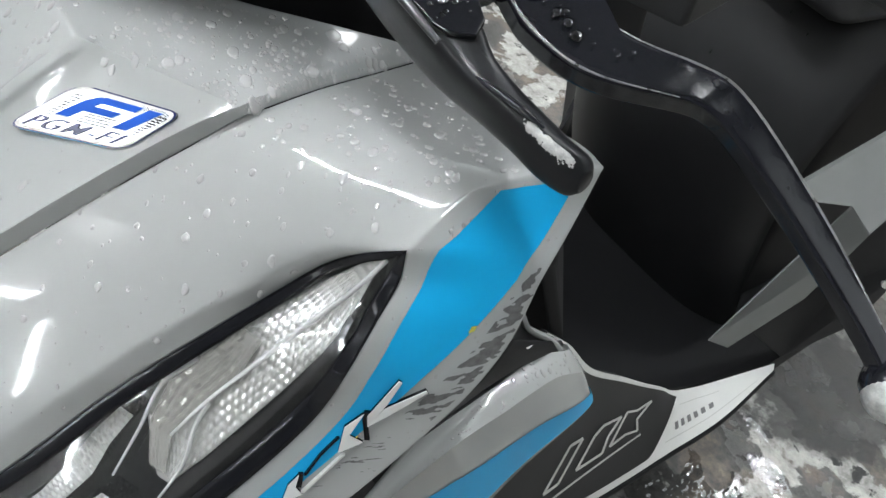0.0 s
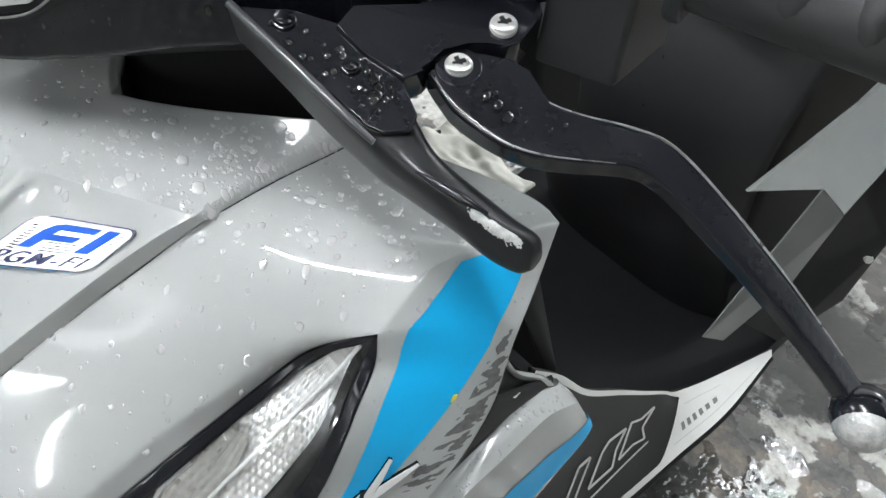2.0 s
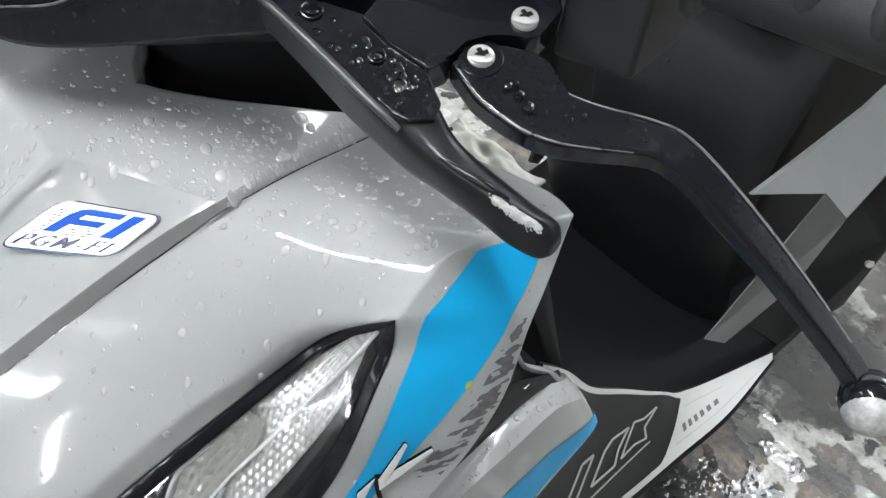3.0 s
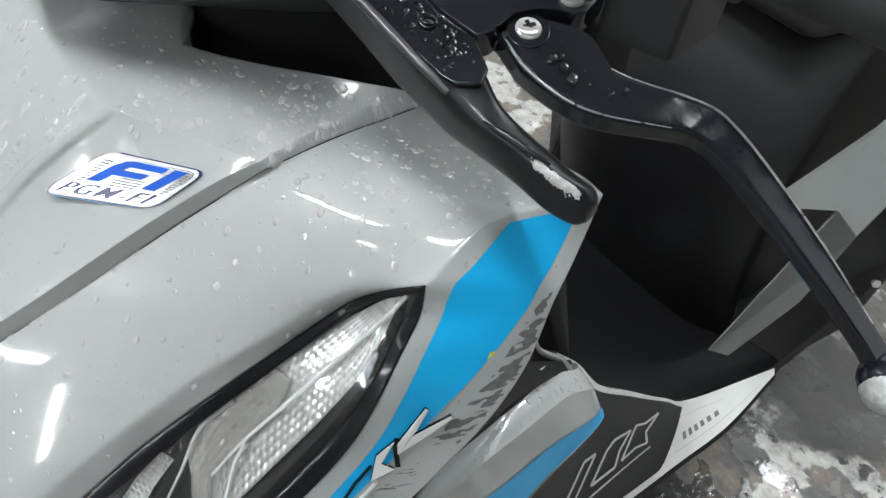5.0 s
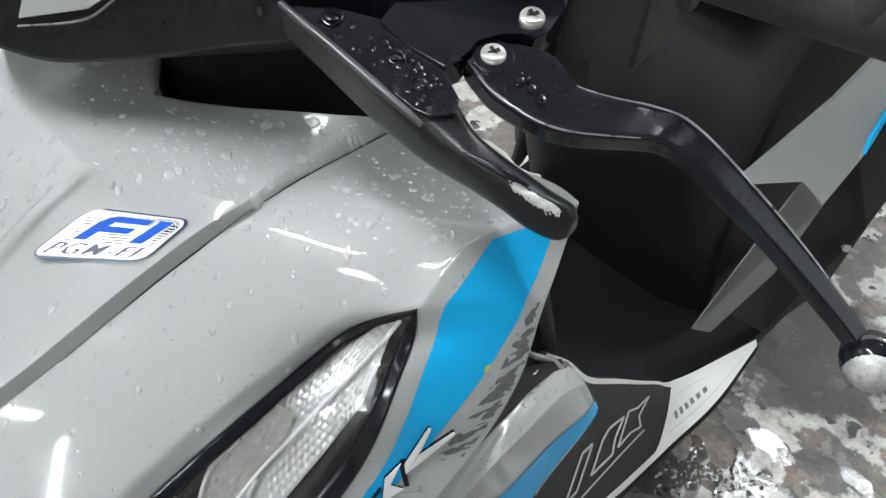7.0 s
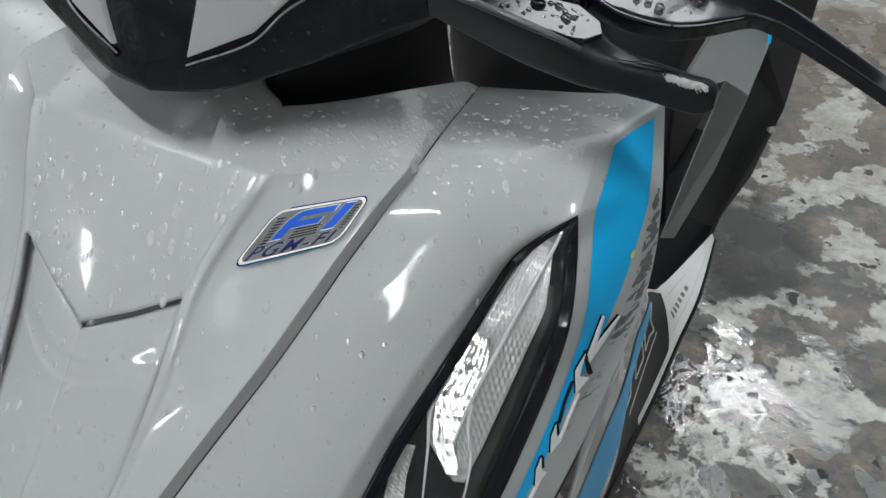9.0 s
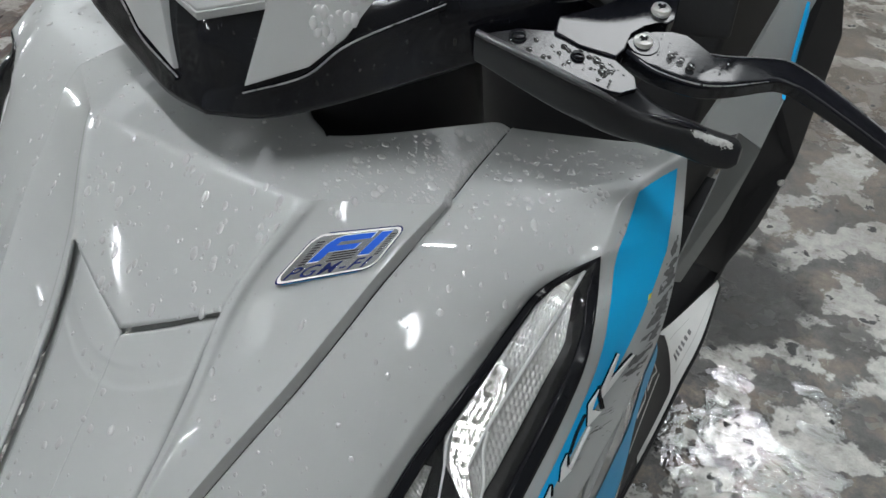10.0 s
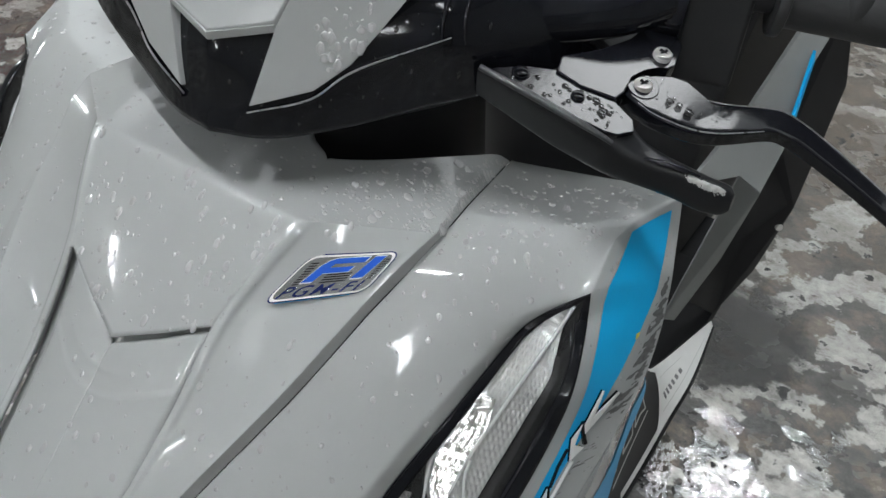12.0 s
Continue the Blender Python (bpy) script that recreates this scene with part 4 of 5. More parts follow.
BLADE_TALL = [0.0105, 0.0105, 0.0100, 0.0092, 0.0088, 0.0084, 0.0080, 0.0076, 0.0074, 0.0072, 0.0070, 0.0070, 0.0070, 0.0070]
part("blade", sweep(BLADE, (-0.05, 0.92, 0.25), BLADE_WIDE, BLADE_TALL, 150, 64, 11.0), LEVER, lever)


def bar_edge(path, across, wide, tall, side, rise, n=150):
    """The line along one corner of a swept bar."""
    c = spline(path, n)
    w = np.interp(np.linspace(0, 1, n), np.linspace(0, 1, len(wide)), wide) / 2
    h = np.interp(np.linspace(0, 1, n), np.linspace(0, 1, len(tall)), tall) / 2
    out = []
    for k, t in enumerate(np.gradient(c, axis=0)):
        t = Vector(t).normalized()
        a = (Vector(across) - t * t.dot(Vector(across))).normalized()
        out.append(tuple(Vector(c[k]) + a * (w[k] * side) + t.cross(a) * (h[k] * rise)))
    return out


# thin pale bars stand for the highlights along the blade's edges
rear_edge = bar_edge(BLADE, (-0.05, 0.92, 0.25), BLADE_WIDE, BLADE_TALL, 0.93, 0.93)
part("edge_glint", sweep(rear_edge[22:142:6], (0, 1, 0), [0.0004, 0.0011, 0.0011, 0.0006], [0.0004, 0.0011, 0.0011, 0.0006], 90, 8, 2), GLINT, lever, "painted glint along the lever's edge")
front_edge = bar_edge(BLADE, (-0.05, 0.92, 0.25), BLADE_WIDE, BLADE_TALL, -0.93, 0.93)
part("edge_glint", sweep(front_edge[6:60:6], (0, 1, 0), [0.0003, 0.0008, 0.0003], [0.0003, 0.0008, 0.0003], 60, 8, 2), GLINT, lever, "painted glint along the lever's edge")
part("ball_end", ball((0.3475, 0.2115, 0.7970), 0.0108, (1, 1, 0.92)), LEVER, lever)
part("ball_scrape", ball((0.3488, 0.2092, 0.7966), 0.0097, (1, 1, 0.95)), SCRAPED, lever, "scuffed face of the ball")
LEVER_ROOT = [(0.1868, 0.1640), (0.1920, 0.1590), (0.2002, 0.1580), (0.2080, 0.1602), (0.2190, 0.1655), (0.2300, 0.1712), (0.2330, 0.1770), (0.2301, 0.1822), (0.2230, 0.1815), (0.2155, 0.1832), (0.2095, 0.1862), (0.2025, 0.1838), (0.1955, 0.1785), (0.1895, 0.1720)]
part("root_plate", prism([(x, y, 0.8570 - 0.25 * (x - 0.1945) + 0.27 * (y - 0.168)) for x, y in LEVER_ROOT], 0.0095, UP, 0.0009), LEVER, lever)
part("screw_seat", rod(Vector((0.1940, 0.1680, 0.8568)), Vector((0.1940, 0.1680, 0.8568)) + UP * 0.0008, 0.0078, 28, 0.0004), LEVER, lever)
cross_screw((0.1940, 0.1680, 0.8580), 0.0047, lever)

holder = new("lever_holder")
holder.parent = scooter
holder["label"] = "black lever holder clamped on the handlebar"


def lever_plane(x, y, drop=0.0):
    """A place on the sloping top of the lever holder."""
    return (x, y, 0.8545 - drop - 0.25 * (x - 0.195) + 0.27 * (y - 0.168))


BRACKET = [(0.1790, 0.2014), (0.1921, 0.2052), (0.1985, 0.2010), (0.2018, 0.1869), (0.1998, 0.1820), (0.1945, 0.1800), (0.1903, 0.1745), (0.1870, 0.1660), (0.1900, 0.1560), (0.1885, 0.1490), (0.1721, 0.1450), (0.1590, 0.1440), (0.1560, 0.1540), (0.1700, 0.1700), (0.1780, 0.1860)]
part("bracket", prism([lever_plane(x, y, -0.0056) for x, y in BRACKET], 0.014, UP, 0.0010), LEVER, holder)
part("bar_sleeve", sweep([(0.100, 0.150, 0.872), (0.140, 0.172, 0.876), (0.168, 0.190, 0.882), (0.182, 0.206, 0.888)], (0, 1, 0), [0.05, 0.04, 0.032, 0.028], [0.036, 0.030, 0.026, 0.026], 30, 24, 2.6), GLOSS, holder)
part("clamp", sweep([(0.165, 0.205, 0.885), (0.178, 0.210, 0.885), (0.192, 0.214, 0.884)], (0, 1, 0), [0.034, 0.036, 0.034], [0.034, 0.036, 0.034], 16, 20, 2.4), LEVER, holder)
cross_screw((0.1942, 0.1868, 0.8668), 0.0047, holder)

grip = new("handle_grip")
grip.parent = scooter
grip["label"] = "black ribbed rubber grip"
GA, GB = Vector((0.232, 0.2315, 0.8955)), Vector((0.372, 0.2815, 0.8915))
part("sleeve", rod(GA, GB, 0.0165, 40, 0.002), RUBBER, grip)
part("flange", rod(GA - (GB - GA) * 0.03, GA + (GB - GA) * 0.012, 0.0215, 40, 0.002), RUBBER, grip)
for k in range(5):
    c0 = GA + (GB - GA) * (0.22 + 0.16 * k)
    part("pad", ball(c0 + Vector((0.002, -0.0025, 0.004)), 0.0155, (0.62, 0.96, 0.98), 24, 16), RUBBER, grip)

part("switch_box", prism([(0.1945, 0.2045, 0.895), (0.2230, 0.2160, 0.895), (0.2150, 0.2560, 0.895), (0.1850, 0.2440, 0.895)], 0.049, (0, 0, 1), 0.0025), MATTE, scooter)
part("handlebar", rod((0.08, 0.185, 0.892), (0.235, 0.2325, 0.8955), 0.011, 20), MATTE, scooter)

# handlebar cover: gloss black nose with grey upper panels
STEER = Vector((0.024, -0.148, 0)).normalized()


def steer_mirror(p):
    """The mirror place of p on the other half of the turned handlebar."""
    q = Vector(p) - Vector((0, 0.2, 0))
    side = Vector((-STEER.y, STEER.x, 0))
    return tuple(Vector((0, 0.2, 0)) + q - 2 * q.dot(side) * side)


def both(name, outline, depth, normal, bevel, mat, label=""):
    """A plate and its mirror twin on the handlebar."""
    part(name, prism(outline, depth, normal, bevel), mat, scooter, label)
    tip, foot = Vector(steer_mirror(Vector(outline[0]) + Vector(normal))), Vector(steer_mirror(outline[0]))
    part(name, prism([steer_mirror(p) for p in outline][::-1], depth, tip - foot, bevel), mat, scooter, label)


COVER = [[(0.026, 0.053, 0.8185), (0.049, 0.066, 0.8180), (0.077, 0.087, 0.8250), (0.112, 0.112, 0.8400), (0.140, 0.142, 0.8480), (0.165, 0.180, 0.862)],
         [(0.024, 0.056, 0.8300), (0.041, 0.064, 0.834), (0.065, 0.081, 0.844), (0.079, 0.092, 0.857), (0.120, 0.119, 0.872), (0.150, 0.160, 0.880)],
         [(0.023, 0.060, 0.867), (0.046, 0.080, 0.873), (0.080, 0.100, 0.880), (0.105, 0.116, 0.890), (0.125, 0.135, 0.893), (0.140, 0.165, 0.895)],
         [(0.014, 0.115, 0.905), (0.045, 0.125, 0.908), (0.080, 0.138, 0.910), (0.105, 0.150, 0.910), (0.125, 0.165, 0.908), (0.135, 0.190, 0.905)]]
for r in COVER:
    off = (Vector(r[0]) - Vector((0, 0.2, 0))).dot(Vector((-STEER.y, STEER.x, 0)))
    r[0] = tuple(Vector(r[0]) - off * Vector((-STEER.y, STEER.x, 0)))
rows3 = [spline(r, 60) for r in COVER]
cover_r = np.array([spline([rows3[k][j] for k in range(4)], 46) for j in range(60)]).transpose(1, 0, 2)
cover_l = np.array([[steer_mirror(p) for p in row] for row in cover_r.tolist()])
thicken(part("handlebar_cover", sheet([cover_r, cover_l], 2), GLOSS, scooter), 0.003)
for flip, g in ((False, cover_r), (True, cover_l)):
    for u, v0, v1 in ((0.66, 0.30, 0.97), (0.72, 0.34, 0.97)):
        path = [tuple(on_grid(g, u + 0.05 * (v - 0.3), v)) for v in np.linspace(v0, v1, 9)]
        part("cover_fold", sweep(path, (0, 1, 0), [0.0008, 0.0026, 0.0026, 0.0012], [0.0008, 0.0026, 0.0026, 0.0012], 60, 10, 2), GLOSS, scooter)
# underside of the cover, curling back to the steering stem
under = coons(spline(COVER[0], 60), spline([(0.02, 0.12, 0.80), (0.05, 0.13, 0.80), (0.075, 0.15, 0.805), (0.10, 0.17, 0.815), (0.12, 0.19, 0.83), (0.14, 0.21, 0.85)], 60), lines([COVER[0][0], (0.02, 0.12, 0.80)], 12), lines([COVER[0][-1], (0.14, 0.21, 0.85)], 12))
under_l = np.array([[steer_mirror(p) for p in row] for row in under.tolist()])
part("cover_underside", sheet([under, under_l]), MATTE, scooter)
face_n = (0.52, -0.83, 0.16)
hood_side = [(0.0405, 0.0635, 0.8345), (0.0655, 0.0810, 0.8445), (0.0790, 0.0920, 0.8585), (0.0950, 0.1060, 0.8870), (0.1050, 0.1150, 0.9050), (0.0600, 0.0860, 0.9050), (0.0485, 0.0755, 0.8735)]
both("hood_side", [tuple(Vector(p) + Vector(face_n) * 0.0025) for p in hood_side], 0.005, face_n, 0.0008, PAINT, "grey side of the handlebar hood")
SIDEWAYS = Vector((-STEER.y, STEER.x, 0))


def hood_top():
    """The grey top of the hood, folded along its middle."""
    pts = [Vector(p) + Vector((0.25, -0.75, 0.6)) * 0.0035 for p in ((0.0230, 0.0590, 0.8680), (0.0485, 0.0755, 0.8740), (0.0600, 0.0860, 0.9055), (0.0800, 0.1500, 0.9350), (0.0090, 0.1400, 0.9350))]
    for k in (0, 4):
        pts[k] = pts[k] - SIDEWAYS * (pts[k] - Vector((0, 0.2, 0))).dot(SIDEWAYS)
    bm = bmesh.new()
    near = [bm.verts.new(p) for p in pts]
    far = [near[0]] + [bm.verts.new(steer_mirror(p)) for p in pts[1:4]] + [near[4]]
    bm.faces.new(near)
    bm.faces.new(far[::-1])
    ob = thicken(part("hood_top", bm, PAINT, scooter, "grey top of the handlebar hood", angle=20), 0.006)
    worn = ob.modifiers.new("soft_edges", "BEVEL")
    worn.width, worn.segments = 0.0012, 3


hood_top()
both("hood_lip", [(0.0236, 0.0558, 0.8692), (0.0496, 0.0728, 0.8752), (0.0492, 0.0738, 0.8708), (0.0232, 0.0568, 0.8648)], 0.003, (0.5, -0.84, -0.15), 0.0005, PAINT, "grey folded lip of the hood")
# pale bars stand for the wet highlight on the trim's edges
for flip in (False, True):
    line = [(0.0405, 0.0615, 0.8312), (0.0660, 0.0782, 0.8410), (0.0800, 0.0890, 0.8550), (0.1180, 0.1146, 0.8765)]
    part("trim_glint", sweep([steer_mirror(p) for p in line] if flip else line, (0, 1, 0), [0.0009, 0.0011, 0.0005], [0.0009, 0.0011, 0.0005], 60, 8, 2), GLINT, scooter, "painted glint along the black trim's edge")
both("cover_trim", [(0.0420, 0.0615, 0.8310), (0.0660, 0.0785, 0.8405), (0.0800, 0.0895, 0.8545), (0.1180, 0.1150, 0.8760), (0.1180, 0.1150, 0.8735), (0.0805, 0.0895, 0.8515), (0.0662, 0.0785, 0.8380), (0.0425, 0.0615, 0.8285)], 0.003, face_n, 0.0004, GLOSS)
# stem shroud that closes the opening behind the fairing's rim
part("stem_shroud", rod((0, 0.205, 0.60), (0, 0.205, 0.845), 0.10, 40, 0.0, 0.075), DARK, scooter)
part("inner_fairing", sheet([coons(np.vstack([spline(RIM, 40)[:-1], spline(RIM_SIDE, 41)]) - [0, -0.003, 0.006], np.vstack([spline(RIM, 40)[:-1], spline(RIM_SIDE, 41)]) * [0.8, 1, 1] + [0, 0.05, -0.14], lines([Vector(RIM[0]) - Vector((0, -0.003, 0.006)), (0, 0.168, 0.657)], 10), lines([Vector(RIM_SIDE[-1]) - Vector((0, -0.003, 0.006)), (0.092, 0.254, 0.626)], 10))]), DARK, scooter)

# ---- leg shield, footboard, cowl and skirt ----
part("key_panel", prism([(0.165, 0.285, 0.775), (0.165, 0.275, 0.83), (0.12, 0.262, 0.86), (-0.12, 0.262, 0.86), (-0.165, 0.275, 0.83), (-0.165, 0.285, 0.775)], 0.03, (0, 1, 0.2), 0.003), DARK, scooter)
part("leg_shield", prism([(0.150, 0.300, 0.680), (0.155, 0.290, 0.66), (0.155, 0.300, 0.620), (0.150, 0.360, 0.50), (-0.150, 0.360, 0.50), (-0.155, 0.290, 0.66), (-0.150, 0.300, 0.680)], 0.012, (0, 0.9, 0.4), 0.003), DARK, scooter)
TOPL = [(0.1945, 0.2850, 0.5960), (0.1995, 0.2799, 0.6001), (0.2015, 0.2506, 0.6146), (0.2085, 0.2126, 0.6214), (0.2155, 0.1793, 0.6289), (0.2210, 0.1502, 0.6337)]
MIDL = [(0.1985, 0.3015, 0.5715), (0.2060, 0.2955, 0.5775), (0.2140, 0.2544, 0.6062), (0.2215, 0.2091, 0.6159), (0.2280, 0.1695, 0.6238), (0.2320, 0.0900, 0.5900)]
LOWL = [(0.1985, 0.3300, 0.5210), (0.2070, 0.3250, 0.5250), (0.2190, 0.2550, 0.5150), (0.2330, 0.1800, 0.5000), (0.2290, 0.0700, 0.4500)]
cowl_up = coons(spline(TOPL, 50), spline(MIDL, 50), lines([TOPL[0], MIDL[0]], 13), lines([TOPL[-1], MIDL[-1]], 13))
cowl_low = coons(spline(MIDL, 50), spline(LOWL, 50), lines([MIDL[0], LOWL[0]], 16), lines([MIDL[-1], LOWL[-1]], 16))
back = [tuple(Vector(p) + Vector((-0.010, 0.003, -0.012))) for p in TOPL]
cowl_back = coons(spline(back, 50), spline(TOPL, 50), lines([back[0], TOPL[0]], 8), lines([back[-1], TOPL[-1]], 8))
rise = np.minimum(np.linspace(0, 2, 13), np.linspace(2, 0, 13))[:, None, None] * np.clip(np.linspace(0, 8, 50), 0, 1)[None, :, None]
cowl_up = cowl_up + outward(cowl_up, FRONT) * 0.0008 * rise     # barely domed
thicken(part("side_cowl", sheet([far_side(cowl_up), far_side(cowl_low), far_side(cowl_back)], 1), PAINT, scooter, angle=60), 0.002)
thicken(part("side_cowl", sheet([cowl_up, cowl_low, cowl_back]), PAINT, scooter, angle=24), 0.002)
part("cowl_stripe", sheet([strip_on(cowl_low.transpose(1, 0, 2), [(0.0, 0.72, 0.96), (0.15, 0.60, 0.95), (0.4, 0.42, 0.90), (0.7, 0.26, 0.82), (1, 0.2, 0.75)], 0.0006, 50, 8)]), BLUE, scooter, "sky-blue stripe decal")
thicken(part("cowl_inner", sheet([coons(spline(EDGE[3:], 30), spline(TOPL, 30), lines([EDGE[3], TOPL[0]], 8), lines([EDGE[-1], TOPL[-1]], 8)) + np.array([-0.007, 0.002, -0.007])]), DARK, scooter), 0.002)

TAB = [(0.196, 0.2274, 0.6581), (0.196, 0.2376, 0.6407), (0.196, 0.2666, 0.6118), (0.196, 0.2767, 0.5982)]
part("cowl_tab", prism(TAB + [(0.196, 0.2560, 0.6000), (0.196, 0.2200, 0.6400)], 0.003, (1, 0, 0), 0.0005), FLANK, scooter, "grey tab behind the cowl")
part("tab_rim", sweep(TAB, (1, 0, 0), [0.005, 0.005], [0.004, 0.004], 40, 10, 3), PAINT, scooter, "pale rolled rim")
part("panel_clip", prism([(0.2150, 0.206, 0.668), (0.2185, 0.212, 0.664), (0.2140, 0.222, 0.656), (0.2110, 0.217, 0.658)], 0.006, (0.5, -0.4, 0.75), 0.0008), WHITE, scooter, "pale plastic clip")
UPPER = [(0.186, 0.2720, 0.6060), (0.180, 0.3110, 0.5640), (0.170, 0.3740, 0.4850), (0.166, 0.4370, 0.4280), (0.164, 0.5120, 0.3620), (0.164, 0.5900, 0.3030), (0.1895, 0.6990, 0.3075)]
LOWER = [(0.215, 0.2300, 0.3700), (0.212, 0.3200, 0.3400), (0.208, 0.4300, 0.3050), (0.204, 0.5270, 0.2880), (0.2025, 0.6150, 0.2830), (0.1935, 0.6960, 0.3030)]
skirt = coons(spline(UPPER, 90), spline(LOWER, 90), lines([UPPER[0], LOWER[0]], 30), lines([UPPER[-1], LOWER[-1]], 30))
SIDE = (1.0, 0.3, 0.9)
thicken(part("side_skirt", sheet([skirt], 1), MATTE, scooter, "black side skirt with white decals"), 0.004)
thicken(part("side_skirt", sheet([far_side(skirt)], 1), MATTE, scooter, "black side skirt with white decals"), 0.004)
sk = skirt.transpose(1, 0, 2)     # v along from front to tail, u from upper to lower edge
part("skirt_edge_line", sheet([strip_on(sk, [(0.0, 0.0, 0.03), (0.3, 0.0, 0.035), (0.60, 0.0, 0.045), (0.68, 0.0, 0.055), (0.745, 0.0, 0.15), (0.76, 0.0, 0.15)], 0.0009, 80, 5, SIDE)]), WHITE, scooter, "white edge line")
part("skirt_lower_line", sheet([strip_on(sk, [(0.30, 0.93, 0.985), (0.58, 0.90, 0.985), (0.600, 0.84, 0.985), (0.625, 0.72, 0.985), (0.68, 0.44, 0.985), (0.745, 0.12, 0.985), (0.75, 0.0, 0.985), (0.998, 0.0, 0.985)], 0.0007, 80, 5, SIDE)]), WHITE, scooter, "white wedge decal")


def decal_stroke(p, q, half=0.0034):
    """A straight stroke between two places of the skirt, given as u, v."""
    du, dv = (q[0] - p[0]) * 0.25, (q[1] - p[1]) * 0.62
    size = math.hypot(du, dv)
    ou, ov = -dv / size * half / 0.25, du / size * half / 0.62
    part("decal_stroke", plate_on(sk, [(p[0] + ou, p[1] + ov), (q[0] + ou, q[1] + ov), (q[0] - ou, q[1] - ov), (p[0] - ou, p[1] - ov)], 0.0007, 0.0004, SIDE), GREYLINE, scooter, "grey outlined decal stroke", smooth=False)


# slanting outlined shapes on the black skirt: a bar and two notched blocks
SHAPES = ([(0.0, 0.0), (0.55, 0.0), (0.55, 1.0), (0.0, 1.0)],
          [(0.0, 0.2), (0.2, 0.0), (0.95, 0.0), (0.78, 0.5), (0.95, 1.0), (0.0, 1.0)],
          [(0.0, 0.0), (0.5, 0.1), (1.05, -0.12), (0.72, 0.48), (1.05, 1.0), (0.5, 0.88), (0.0, 1.0)])
for shape, (v0, v1) in zip(SHAPES, ((0.235, 0.315), (0.335, 0.425), (0.445, 0.545))):
    mid = 0.61 - 0.28 * (v0 - 0.23) / 0.34
    spots = [(mid - 0.14 + 0.27 * y - 0.06 * x, v0 + (v1 - v0) * x + 0.055 * (1 - y) - 0.015) for x, y in shape]
    for p, q in zip(spots, spots[1:] + spots[:1]):
        decal_stroke(p, q, 0.0024)
part("decal_underline", sheet([strip_on(sk, [(0.24, 0.80, 0.82), (0.55, 0.545, 0.565)], 0.0008, 30, 3, SIDE)]), GREYLINE, scooter, "grey decal line")
part("decal_line", sheet([strip_on(sk, [(0.64, 0.80, 0.815), (0.80, 0.78, 0.80), (0.95, 0.70, 0.73)], 0.0010, 40, 3, SIDE)]), GREYLINE, scooter, "thin grey decal line")
part("decal_line", sheet([strip_on(sk, [(0.735, 0.30, 0.315), (0.80, 0.27, 0.29), (0.86, 0.30, 0.32)], 0.0010, 30, 3, SIDE)]), GREYLINE, scooter, "thin grey decal line")
for k in range(6):
    v0 = 0.685 + 0.026 * k
    part("decal_bar", plate_on(sk, [(0.58 - 0.012 * k, v0 + 0.003), (0.70 - 0.012 * k, v0 - 0.003), (0.69 - 0.012 * k, v0 + 0.011), (0.57 - 0.012 * k, v0 + 0.016)], 0.0010, 0.0002, SIDE), INK, scooter, "small grey writing bar", smooth=False)
part("skirt_lip", sweep([tuple(Vector(p) + Vector((0.0005, 0.0, -0.003))) for p in LOWER], (1, 0, 0), [0.006, 0.006, 0.005], [0.007, 0.007, 0.006], 60, 10, 2), DARK, scooter, "black folded lower lip")

part("footboard", prism([(-0.166, 0.35, 0.48), (0.166, 0.35, 0.48), (0.164, 0.50, 0.36), (0.163, 0.60, 0.30), (0.185, 0.70, 0.30), (0.185, 0.80, 0.31), (-0.185, 0.80, 0.31), (-0.163, 0.60, 0.30), (-0.166, 0.50, 0.36)], 0.03, (0, 0, 1), 0.0), DARK, scooter)
part("footboard_underside", box((-0.15, 0.30, 0.20), (0.15, 0.95, 0.285), 0.01), DARK, scooter)

# rear body: black front under the seat, grey flanks with a notch
belly = spline([(0, 0.67, 0.29), (0, 0.620, 0.42), (0, 0.600, 0.52), (0, 0.602, 0.56), (0, 0.620, 0.605), (0, 0.660, 0.67), (0, 0.71, 0.73)], 40)
span = np.linspace(-1, 1, 41)
belly_g = belly[:, None, :] + np.stack([0.132 * span, 0.03 * span ** 4, 0 * span], 1)[None]
thicken(part("under_seat_panel", sheet([belly_g]), SEAT_PLASTIC, scooter, "black body panel under the seat"), 0.004)
part("frame_box", box((-0.11, 0.70, 0.30), (0.11, 1.20, 0.66), 0.02), DARK, scooter)
part("seat", prism([(-0.11, 0.60, 0.76), (0.11, 0.60, 0.76), (0.15, 0.80, 0.77), (0.15, 1.25, 0.80), (-0.15, 1.25, 0.80), (-0.15, 0.80, 0.77)], 0.08, (0, 0, 1), 0.02, 4), RUBBER, scooter, "black vinyl seat")
